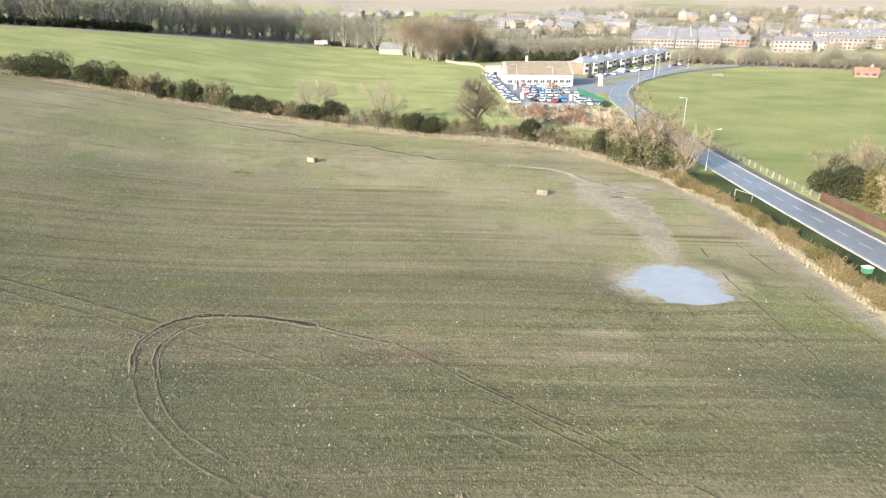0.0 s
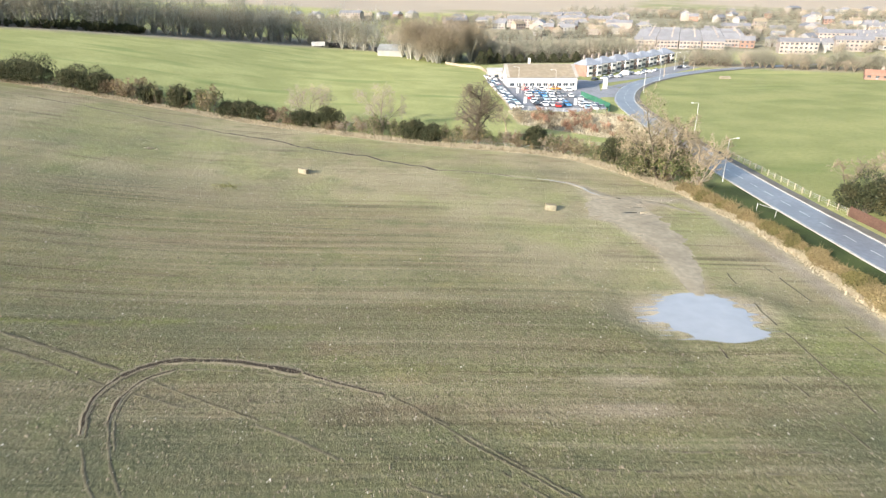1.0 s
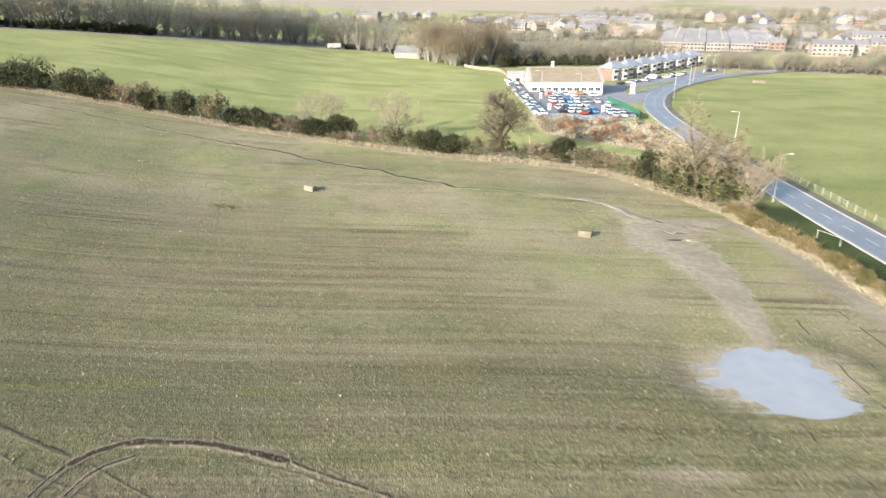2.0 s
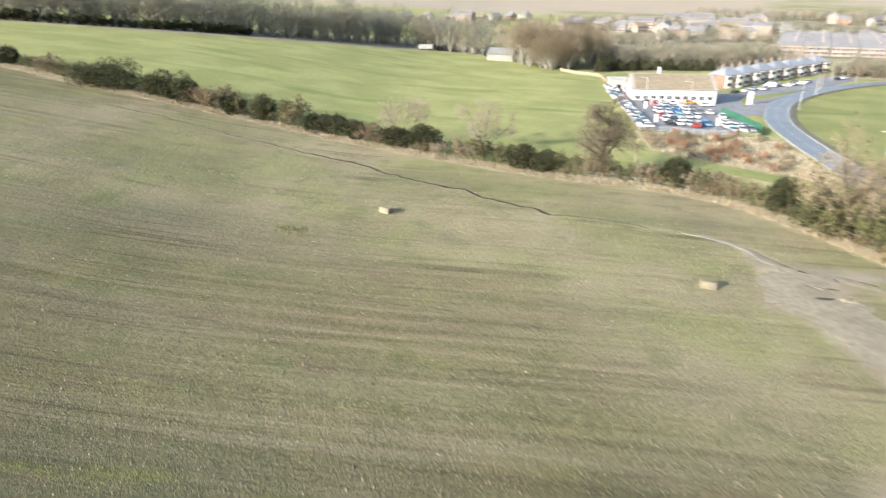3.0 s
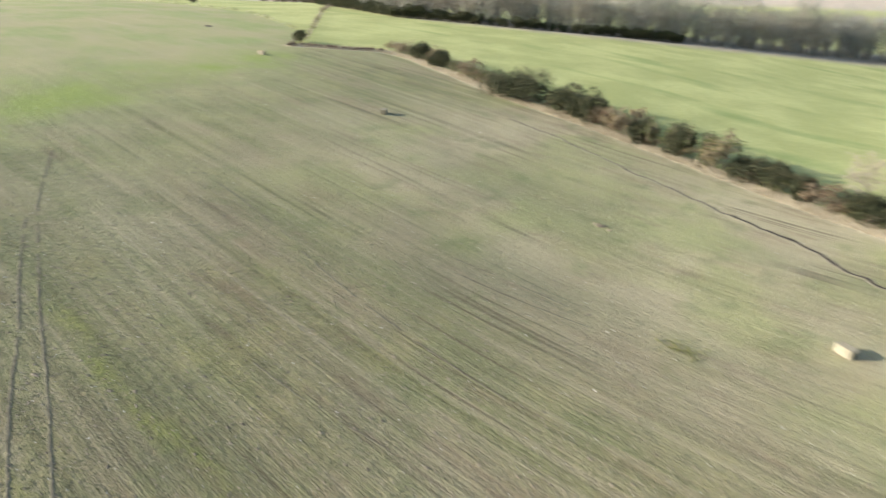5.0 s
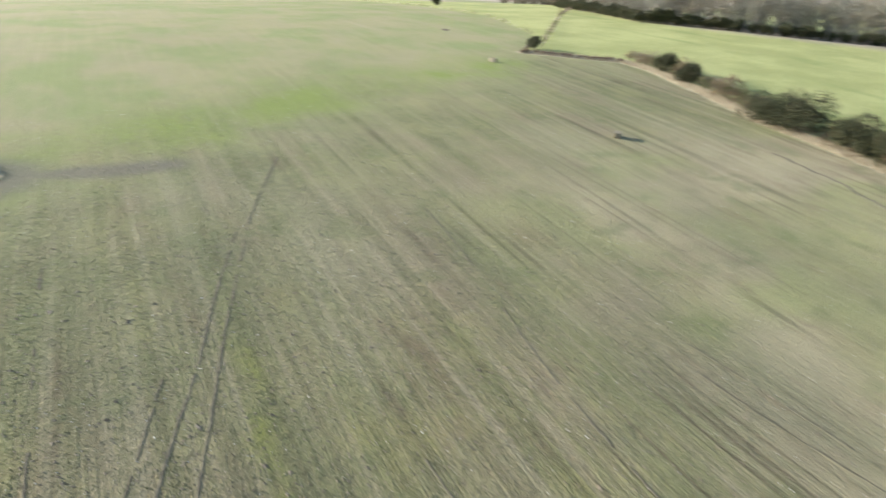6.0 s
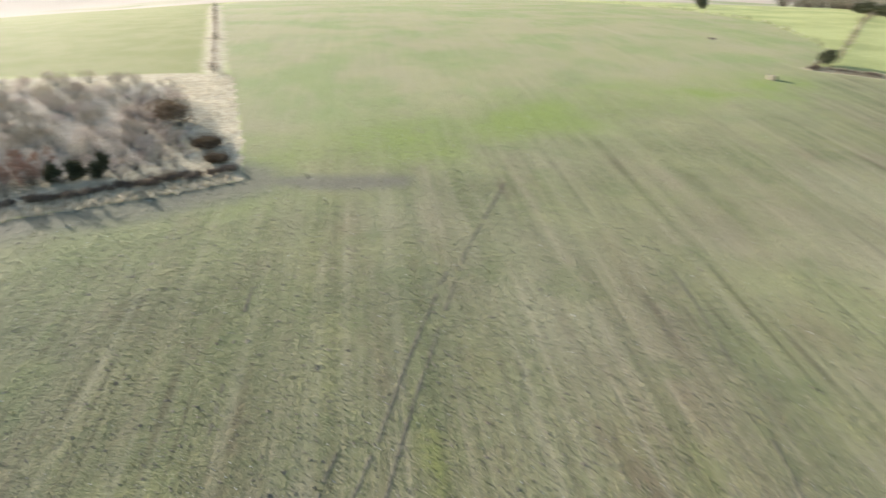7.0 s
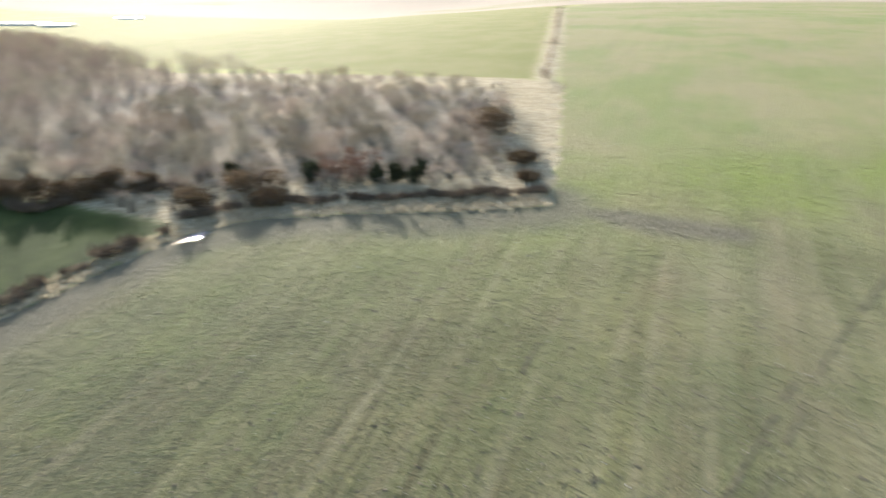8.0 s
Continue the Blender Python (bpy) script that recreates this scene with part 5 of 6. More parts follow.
def build_house(name, w, d, eaves, rise, hip, wall, roof, columns, floors=2, doors=1, chimneys=1, band=None, near=False):
    """A house at the origin that faces -y."""
    ob = new(name)
    s = Shape()
    s.box(0, 0, eaves / 2 - 0.4, w, d, eaves + 0.8)
    if hip < 0.5:
        b = len(s.v)
        for side in (-1, 1):
            s.v += [(side * (w / 2 - 0.01), -d / 2, eaves), (side * (w / 2 - 0.01), d / 2, eaves), (side * (w / 2 - 0.01), 0, eaves + rise), (side * (w / 2 - 0.3), -d / 2, eaves), (side * (w / 2 - 0.3), d / 2, eaves), (side * (w / 2 - 0.3), 0, eaves + rise)]
            s.f += [(b, b + 1, b + 2), (b + 5, b + 4, b + 3), (b, b + 2, b + 5, b + 3), (b + 1, b + 4, b + 5, b + 2)]
            b += 6
    part("wall", s, wall, ob)
    if band:
        for side in (-1, 1):
            t, g = Shape(), Shape()
            t.box(side * w * 0.30, -d / 2 - 0.3, eaves * 0.49, 3.0, 0.75, eaves * 0.98, 0.97)
            bay = part("bay_window", t, band, ob, "white rendered two-storey bay")
            for z in (1.45, 4.05):
                for q in (-0.8, 0, 0.8):
                    g.box(side * w * 0.30 + q, -d / 2 - 0.68, z, 0.66, 0.1, 1.25)
            part("pane", g, WINDOW, bay)
    part("roof", roof_shape(w, d, eaves, rise, hip), roof, ob)
    for k in range(chimneys):
        c = Shape()
        cx = (k + 0.5) / chimneys * w - w / 2 if chimneys > 1 else w * 0.2
        c.box(cx, 0.3, eaves + rise + 0.35, 0.9, 0.6, 1.9, 0.92)
        c.box(cx - 0.2, 0.3, eaves + rise + 1.5, 0.25, 0.25, 0.5, 0.8)
        c.box(cx + 0.2, 0.3, eaves + rise + 1.5, 0.25, 0.25, 0.5, 0.8)
        part("chimney", c, BRICK_PINK, ob)
    frame_shape, pane_shape = Shape(), Shape()
    frame_shape.box(0, 0, 0, 1.7, 0.14, 1.4)
    pane_shape.box(-0.4, -0.05, 0, 0.7, 0.1, 1.16)
    pane_shape.box(0.4, -0.05, 0, 0.7, 0.1, 1.16)
    first = None
    gap = w / max(columns, 1)
    for f in range(floors):
        for c in range(columns):
            x, z = (c + 0.5) * gap - w / 2, 1.45 + f * 2.6
            m = pose(x, -d / 2 - 0.06, z)
            if first is None:
                first = part("window", frame_shape if near else pane_shape, PANEL_WHITE if near else WINDOW, ob)
                first.matrix_basis = m
                pane = part("pane", pane_shape, WINDOW, first) if near else None
            else:
                o = repeat(first, ob, m)
                if near:
                    repeat(pane, o, Matrix())
    door = Shape()
    door.box(0, 0, 1.0, 0.95, 0.16, 2.05)
    for k in range(doors):
        o = part("door", door, BRICK_RED if k % 2 else SLATE, ob)
        o.matrix_basis = pose((k + 0.5) / doors * w - w / 2 + gap * 0.5 * (columns % 2 == 0 and doors == 1), -d / 2 - 0.05, 0)
    return ob


def set_house(ob, x, y, turn):
    ob.matrix_basis = pose(*at(x, y, 0.1), 0, 0, turn)


def place_row(kinds, spots, group):
    used = set()
    for k, (x, y, turn) in enumerate(spots):
        ob = kinds[k % len(kinds)]
        tagged(ob, group=group)
        m = pose(*at(x, y, 0.1), 0, 0, turn)
        if ob.name in used:
            copy_thing(ob, m)
        else:
            ob.matrix_basis = m
            used.add(ob.name)


def build_showroom():
    ob = new("car_showroom")
    w, d, e, rise = 28.5, 15.0, 4.4, 4.1
    s = Shape()
    s.box(0, 0, e / 2 - 0.4, w, d, e + 0.8)
    for side in (-1, 1):
        b = len(s.v)
        s.v += [(side * w / 2, -d / 2, e), (side * w / 2, d / 2, e), (side * w / 2, d * 0.2, e + rise), (side * (w / 2 - 0.4), -d / 2, e), (side * (w / 2 - 0.4), d / 2, e), (side * (w / 2 - 0.4), d * 0.2, e + rise)]
        s.f += [(b, b + 1, b + 2), (b + 5, b + 4, b + 3), (b, b + 2, b + 5, b + 3), (b + 1, b + 4, b + 5, b + 2)]
    part("wall", s, RENDER_WHITE, ob)
    r = Shape()
    x, ya, yb, yr = w / 2 + 0.5, -d / 2 - 0.6, d / 2 + 0.5, d * 0.2
    slope = rise / (yr + d / 2)
    r.quad_strip([[(-x, ya, e - 0.6 * slope + 0.25), (x, ya, e - 0.6 * slope + 0.25)], [(-x, yr, e + rise + 0.25), (x, yr, e + rise + 0.25)], [(-x, yb, e + 0.15), (x, yb, e + 0.15)]])
    r.quad_strip([[(x, ya, e - 0.6 * slope), (-x, ya, e - 0.6 * slope)], [(x, yr, e + rise), (-x, yr, e + rise)], [(x, yb, e), (-x, yb, e)]])
    part("roof", r, RENDER_CREAM, ob, "cream roof edge trim")
    t = Shape()
    tx, ta, tb = w / 2 - 0.9, -d / 2 - 0.3, yr - 0.5
    z = lambda y: e + 0.25 + (y + d / 2) * slope
    t.quad_strip([[(-tx, ta, z(ta) + 0.02), (tx, ta, z(ta) + 0.02)], [(-tx, ta, z(ta) + 0.1), (tx, ta, z(ta) + 0.1)], [(-tx, tb, z(tb) + 0.1), (tx, tb, z(tb) + 0.1)], [(-tx, tb, z(tb) + 0.02), (tx, tb, z(tb) + 0.02)]])
    part("roof_sheet", t, TILE_BROWN, ob, "brown sheet roof covering")
    first = None
    for k in range(10):
        frame_shape, pane_shape = Shape(), Shape()
        if first is None:
            frame_shape.box(0, 0, 0, 2.1, 0.16, 1.5)
            for q in (-0.5, 0.5):
                pane_shape.box(q, -0.06, 0, 0.9, 0.1, 1.25)
        m = pose(-w / 2 + 1.9 + k * 2.74, -d / 2 - 0.05, 1.55)
        if first is None:
            first = part("window", frame_shape, PANEL_WHITE, ob)
            first.matrix_basis = m
            pane = part("pane", pane_shape, WINDOW, first)
        else:
            repeat(pane, repeat(first, ob, m), Matrix())
    fascia = Shape()
    fascia.box(0, -d / 2 - 0.12, 3.6, w - 0.6, 0.2, 0.9)
    part("fascia", fascia, PANEL_WHITE, ob)
    end = Shape()
    end.box(w / 2 + 0.06, -1.0, 2.4, 0.12, 8.5, 4.2)
    part("glazed_end", end, WINDOW, ob, "dark glazed gable end")
    mast = Shape()
    mast.box(-4.0, yr + 0.8, e + rise + 0.9, 1.0, 0.8, 3.2)
    part("chimney", mast, RENDER_WHITE, ob)
    return tagged(ob, "single-storey white showroom with a brown pitched roof", "showroom")


show = build_showroom()
set_house(show, 57.3, 276.5, -2.0)
rear = build_house("workshop", 22, 9, 3.6, 0.8, 0.1, RENDER_CREAM, GREY_SHEET, 3, 1, 1, 0)
tagged(rear, "low cream workshop with a grey roof behind the showroom", "workshop")
set_house(rear, 50, 303, -2)

semi = [
    build_house("semi_detached_house", 10.6, 8.5, 5.2, 2.9, 4.2, BRICK_RED, SLATE_PALE, 4, 2, 2, 2, RENDER_WHITE, True),
    build_house("semi_detached_house", 10.6, 8.5, 5.2, 2.9, 4.2, BRICK_RED, SLATE_PALE, 4, 2, 2, 2, RENDER_WHITE, True),
]
for s in semi:
    tagged(s, "two-storey brick semi-detached house with a hipped slate roof", "house")
spots = []
for k in range(7):
    f = k / 6
    spots.append((91 + 64 * f, 323 + 67 * f, 30.0))
place_row(semi, spots, "houses along the road")

terrace = [build_house("terraced_house", 15.0, 8.0, 5.4, 2.6, 0.1, BRICK_PINK, SLATE, 6, 2, 3, 1) for k in range(1)]
tagged(terrace[0], "stone terrace with a long slate roof", "terrace")
spots = []
for row in range(5):
    for k in range(5 if row else 4):
        spots.append((182 + k * 15.2 + row * 9, 494 - k * 5.0 + row * 21, -18.0))
place_row(terrace, spots, "terraced rows of the town")

rng = random.Random(9)
town = [
    build_house("town_house", 13, 8, 5.2, 2.8, 0.1, RENDER_GREY, SLATE, 4, 2, 2, 2),
    build_house("town_house", 10, 8, 5.0, 3.0, 0.1, BRICK_RED, SLATE, 3, 2, 1, 1),
    build_house("town_house", 14, 9, 5.2, 3.0, 4.5, RENDER_CREAM, SLATE, 4, 2, 2, 2),
    build_house("town_house", 9, 8, 2.8, 2.8, 0.1, RENDER_GREY, TILE_BROWN, 3, 1, 1, 1),
    build_house("town_house", 24, 10, 7.6, 2.6, 0.1, BRICK_PINK, SLATE, 8, 3, 2, 3),
    build_house("town_house", 12, 8, 5.0, 2.8, 0.1, BRICK_PINK, TILE_BROWN, 4, 2, 2, 2),
]
for s, word in zip(town, ("grey rendered house with a slate gable roof", "red brick house with a slate gable roof", "cream rendered house with a hipped slate roof", "low grey rendered bungalow with a brown roof", "tall pale stone block with a slate roof", "pale stone house with a brown tiled roof")):
    tagged(s, word, "house")
spots = [(-116 + 16 * k, 640 + 17 * k + 4 * rng.random(), rng.choice((-20, 40, 70, -50))) for k in range(9)]
for poly, count in zip(TOWN, (42, 52, 14, 24)):
    n = 0
    while n < count:
        x, y = rng.uniform(0, 700), rng.uniform(420, 900)
        if inside(x, y, poly) and all(math.hypot(x - a, y - b) > 15 for a, b, _ in spots):
            spots.append((x, y, rng.choice((-20, -15, 70, 160, 30))))
            n += 1
place_row(town, spots, "houses of the town")

GREY_SHED = plain("dull_shed_roof", (0.155, 0.165, 0.160), (0.225, 0.235, 0.228), 0.8, 0.8)
barn = build_house("barn", 14, 12, 3.0, 3.2, 0.1, RENDER_GREY, GREY_SHED, 0, 1, 1, 0)
set_house(barn, -6.0, 397, -14)
tagged(barn, "grey-walled farm shed with a pale grey sheet roof", "barn")
ROOF_RED = plain("red_roof_tile", (0.235, 0.130, 0.095), (0.315, 0.185, 0.135), 1.2, 0.85)
cot = build_house("cottage", 10, 6.0, 1.9, 2.3, 0.1, BRICK_RED, ROOF_RED, 3, 1, 1, 1)
set_house(cot, 225, 303, -30)
tagged(cot, "red-brick cottage with a faded tile roof", "cottage")
SHED_ROOF = plain("bright_metal_sheet", (0.75, 0.75, 0.74), (0.85, 0.85, 0.84), 1.0, 0.32, 1.0, spread=0.1)
sheds = [build_house("farm_shed", 18, 22, 1.0, 1.2, 0.1, PANEL_WHITE, SHED_ROOF, 0, 0, 1, 0)]
tagged(sheds[0], "long white farm shed on the far slope", "barn")
place_row(sheds, [(-396, -420, 130), (-402, -405, 130), (-392, -369, 130), (-533, -449, 130)], "farm sheds on the slope")


# ---------------- vehicles ----------------
def build_car(name, paint, long=4.3, wide=1.78, tall=1.48, van=False):
    """A car at the origin, nose towards +x."""
    ob = new(name)
    bm = bmesh.new()
    hl, hw = long / 2, wide / 2
    side = [(-hl, 0.32), (-hl, 0.78), (-hl + 0.12, 0.92), (hl * 0.42, 0.94), (hl - 0.12, 0.74), (hl, 0.55), (hl, 0.32)]
    if van:
        side = [(-hl, 0.32), (-hl, tall), (hl * 0.30, tall + 0.05), (hl * 0.62, 1.05), (hl, 0.85), (hl, 0.32)]
    left = [bm.verts.new((x, -hw * (0.94 if z < 0.5 else 1.0), z)) for x, z in side]
    right = [bm.verts.new((x, hw * (0.94 if z < 0.5 else 1.0), z)) for x, z in side]
    bm.faces.new(left)
    bm.faces.new(right[::-1])
    for i in range(len(side)):
        j = (i + 1) % len(side)
        bm.faces.new((left[j], left[i], right[i], right[j]))
    bmesh.ops.recalc_face_normals(bm, faces=bm.faces)
    bmesh.ops.bevel(bm, geom=bm.edges[:], offset=0.06, segments=1, affect="EDGES")
    me = bpy.data.meshes.new("body")
    bm.to_mesh(me)
    bm.free()
    me.materials.append(paint)
    body = new("body", me)
    body.parent = ob
    if van:
        g = Shape()
        g.box(hl * 0.48, 0, 1.38, 0.5, wide * 0.9, 0.5, 0.85)
        part("windscreen", g, WINDOW, ob)
    else:
        g, r = Shape(), Shape()
        b = len(g.v)
        g.v += [(-hl * 0.86, -hw * 0.88, 0.9), (hl * 0.44, -hw * 0.88, 0.92), (hl * 0.44, hw * 0.88, 0.92), (-hl * 0.86, hw * 0.88, 0.9), (-hl * 0.66, -hw * 0.72, tall - 0.05), (hl * 0.08, -hw * 0.72, tall - 0.05), (hl * 0.08, hw * 0.72, tall - 0.05), (-hl * 0.66, hw * 0.72, tall - 0.05)]
        g.f += [(0, 1, 5, 4), (1, 2, 6, 5), (2, 3, 7, 6), (3, 0, 4, 7), (4, 5, 6, 7)]
        part("glazing", g, WINDOW, ob)
        r.box(-hl * 0.29, 0, tall - 0.02, hl * 0.76, hw * 1.46, 0.07, 0.94)
        part("roof", r, paint, ob)
    first = None
    for x in (-hl * 0.62, hl * 0.62):
        for y in (-hw + 0.08, hw - 0.08):
            if first is None:
                t = Shape()
                t.tube([Vector((0, -0.1, 0)), Vector((0, 0.1, 0))], [0.32, 0.32], 10, True)
                first = part("wheel", t, RUBBER, ob)
                first.matrix_basis = pose(x, y, 0.32)
            else:
                repeat(first, ob, pose(x, y, 0.32))
    for y in (-hw * 0.68, hw * 0.68):
        l = Shape()
        l.box(hl - 0.06, y, 0.66, 0.14, 0.32, 0.14)
        part("headlight", l, PANEL_WHITE, ob)
    return ob


PAINTS = {}
for word, c in (("white", (0.80, 0.80, 0.80)), ("silver", (0.52, 0.54, 0.56)), ("black", (0.02, 0.02, 0.024)), ("blue", (0.05, 0.22, 0.48)), ("red", (0.45, 0.035, 0.03)), ("orange", (0.62, 0.26, 0.05)), ("grey", (0.16, 0.17, 0.19)), ("pale_blue", (0.30, 0.50, 0.66))):
    PAINTS[word] = plain(word + "_car_paint", c, tuple(v * 0.93 for v in c), 4, 0.22, spread=0, spec=0.6)
cars = {word: build_car("parked_car", p) for word, p in PAINTS.items()}
for word, ob in cars.items():
    tagged(ob, "%s hatchback car parked on the asphalt" % word.replace("_", " "), "car")
cars["van"] = tagged(build_car("parked_van", PAINTS["white"], 5.2, 1.95, 2.1, True), "white panel van parked by the houses", "van")
rng = random.Random(17)
mix = ["white"] * 8 + ["silver"] * 6 + ["pale_blue", "blue", "red", "grey", "black", "grey", "black", "grey"]
stalls = []
for k in range(31):
    stalls.append((37.0 + 0.05 * k + (0.9 if k > 24 else 0), 213.5 + 3.0 * k, rng.choice((4, 184)), rng.choice(mix if k > 9 else ["pale_blue", "silver", "white", "white", "silver", "grey"])))
for row, (x0, y0, n, step) in enumerate(((45.2, 221.5, 5, 2.75), (45.4, 227.8, 5, 2.75), (46.5, 243.5, 4, 3.0), (47.8, 250.5, 5, 3.0), (48.5, 257.6, 5, 3.0), (61.4, 217.0, 3, 2.6), (45.8, 234.6, 5, 2.75), (60.2, 245.5, 2, 2.9), (61.0, 222.4, 3, 2.6), (46.5, 262.5, 4, 3.0))):
    for k in range(n):
        if rng.random() < 0.92:
            stalls.append((x0 + k * step, y0 + 0.18 * k * step, rng.choice((84, 96, 270)) + rng.uniform(-4, 4), rng.choice(mix)))
stalls += [(62.2, 266.3, 18, "orange"), (66.8, 262.5, 10, "white"), (62.5, 228, 95, "silver"), (62.5, 224, 95, "white"), (65, 239, 80, "white"), (56, 226.5, 80, "blue"), (52, 220, 90, "red"), (44, 289, 100, "white"), (46.2, 295, 10, "silver")]
for k, word in enumerate(("black", "white", "grey", "silver", "silver", "white", "van", "grey", "white", "silver", "white", "black", "silver")):
    f = k / 12
    stalls.append((89.5 + 42 * f + rng.uniform(-2, 2), 302.5 + 40 * f + rng.uniform(-3, 3), 46 + rng.choice((0, 180, 90)), word))
stalls += [(152, 356, 40, "black"), (157, 360, 40, "white")]
used = set()
for x, y, turn, word in stalls:
    ob = cars[word]
    m = pose(*at(x, y, 0.075), 0, 0, turn)
    tagged(ob, group="parked cars")
    if word in used:
        copy_thing(ob, m)
    else:
        ob.matrix_basis = m
        used.add(word)


def build_trailer(long, colour):
    ob = new("box_trailer")
    s = Shape()
    s.box(0, 0, 1.9, long, 2.4, 2.5)
    part("body", s, colour, ob)
    for x in (-long * 0.3, long * 0.3):
        for y in (-1.1, 1.1):
            t = Shape()
            t.tube([Vector((x, y - 0.12, 0.45)), Vector((x, y + 0.12, 0.45))], [0.45, 0.45], 10, True)
            part("wheel", t, RUBBER, ob)
    return ob


for x, y, long, colour, word in ((-31, 446, 12, PANEL_WHITE, "white"), (-42, 432, 9, RUBBER, "black"), (-52, 424, 8, GREY_SHEET, "grey"), (-14, 417, 6, RUBBER, "black")):
    t = build_trailer(long, colour)
    t.matrix_basis = pose(*at(x, y), 0, 0, 15)
    tagged(t, "%s box trailer parked at the farm yard" % word, "trailer", "trailers at the farm yard")


BOARDS = plain("stained_boards", (0.075, 0.044, 0.032), (0.12, 0.070, 0.052), 3, 0.85)


# ---------------- fences, posts and street furniture ----------------
def build_lamp(tall, reach):
    ob = new("street_lamp")
    s = Shape()
    s.tube([Vector((0, 0, -0.2)), Vector((0, 0, 1.4)), Vector((0, 0, 1.45)), Vector((0, 0, tall))], [0.10, 0.10, 0.07, 0.055], 7)
    part("pole", s, STEEL, ob)
    a = Shape()
    a.tube([Vector((0, 0, tall - 0.02)), Vector((reach * 0.5, 0, tall + 0.18)), Vector((reach, 0, tall + 0.22))], [0.05, 0.045, 0.04], 5)
    part("arm", a, STEEL, ob)
    h = Shape()
    h.box(reach + 0.3, 0, tall + 0.22, 0.8, 0.28, 0.16, 0.8)
    part("lamp_head", h, LAMP_HEAD, ob)
    return tagged(ob, "tall grey steel street lamp beside the road", "street lamp", "street lamps")


lamp = build_lamp(8.6, 1.6)
lamp.matrix_basis = pose(*at(64.6, 128.5), 0, 0, 10)
for x, y, turn in ((79.8, 176, 190), (77.6, 86, 180), (97, 262, 150), (64.6, 46, 0), (118, 299, 135), (146, 349.6, -50), (153.5, 356, -50)):
    copy_thing(lamp, pose(*at(x, y), 0, 0, turn))
pole = new("telegraph_pole")
s = Shape()
s.tube([Vector((0, 0, -0.2)), Vector((0, 0, 9.5))], [0.16, 0.11], 7, True)
part("pole", s, TIMBER, pole)
s = Shape()
s.box(0, 0, 9.0, 1.6, 0.12, 0.14)
part("cross_arm", s, TIMBER, pole)
pole.matrix_basis = pose(*at(154, 344), 0, 0, 30)
tagged(pole, "wooden telegraph pole beside the houses", "telegraph pole", "telegraph poles")
for x, y in ((192, 366), (126, 314), (240, 372)):
    copy_thing(pole, pose(*at(x, y), 0, 0, 30))


def build_fence(name, line, gap, tall, label, category, bars=(0.45, 0.8, 1.1), post=TIMBER, rail=STEEL, thick=0.14, rail_size=0.02, panel=None):
    """Posts along a line, with rails or wires, or boards, from post to post."""
    ob = new(name)
    origin = at(*line[0])
    ob.location = origin
    spots = along(line, gap)
    s = Shape()
    s.box(0, 0, tall / 2 - 0.15, thick, thick, tall + 0.3, 0.9)
    first = None
    for x, y, dx, dy in spots:
        m = Matrix.Translation(at(x, y) - origin) @ pose(0, 0, 0, 0, 0, math.degrees(math.atan2(dy, dx)))
        if first is None:
            first = part("post", s, post, ob)
            first.matrix_basis = m
        else:
            repeat(first, ob, m)
    for (ax, ay, *_), (bx, by, *_) in zip(spots, spots[1:]):
        a, b = at(ax, ay) - origin, at(bx, by) - origin
        if panel:
            t = Shape()
            n = (Vector((b.y - a.y, a.x - b.x, 0))).normalized() * 0.03
            lo, hi = Vector((0, 0, 0.06)), Vector((0, 0, tall - 0.05))
            t.quad_strip([[a + n + lo, b + n + lo], [a + n + hi, b + n + hi], [a - n + hi, b - n + hi], [a - n + lo, b - n + lo], [a + n + lo, b + n + lo]])
            part("panel", t, panel, ob)
        else:
            for z in bars:
                t = Shape()
                up_z = Vector((0, 0, z))
                t.tube([a + up_z, b + up_z], [rail_size, rail_size], 4)
                part("rail", t, rail, ob)
    return tagged(ob, label, category)


build_fence("roadside_fence", [(77.4, 152), (77.1, 132), (76.6, 120), (76.9, 107.5)], 2.6, 1.3, "pale timber post and wire fence beside the road", "fence")
build_fence("board_fence", [(76.6, 107), (76.9, 90), (77.0, 60), (77, 20)], 2.4, 1.9, "dark reddish close-board fence along the footway", "fence", post=BOARDS, panel=BOARDS)
build_fence("yard_fence", [(34.4, 208.8), (50, 208.2), (65.5, 209.6)], 2.8, 1.6, "grey steel rail fence along the forecourt", "fence", (0.4, 0.8, 1.2, 1.5), STEEL, STEEL, 0.1, 0.035)
build_fence("yard_fence", [(66.5, 210.5), (69.5, 218), (69.2, 234), (67.8, 250)], 2.8, 2.0, "green mesh security fence beside the forecourt", "fence", post=FENCE_GREEN, panel=FENCE_GREEN, thick=0.1)
build_fence("yard_fence", [(40.6, 322), (40, 341), (30.5, 346), (22, 357)], 3.0, 1.4, "pale timber panel fence round the yard", "fence", panel=TIMBER)
build_fence("yard_fence", [(34.2, 210), (36, 262), (40.4, 320)], 3.0, 1.3, "grey timber rail fence along the pasture", "fence", rail=TIMBER, rail_size=0.05)
build_fence("field_fence", [(8, 156), (20, 153.6), (31, 151), (39, 147.5)], 3.2, 1.2, "old timber posts with wire in the hedge", "fence")
build_fence("field_fence", [(30, 166), (44, 160), (58, 152)], 3.0, 1.2, "grey timber rail fence in rough grass", "fence", rail=TIMBER, rail_size=0.05)

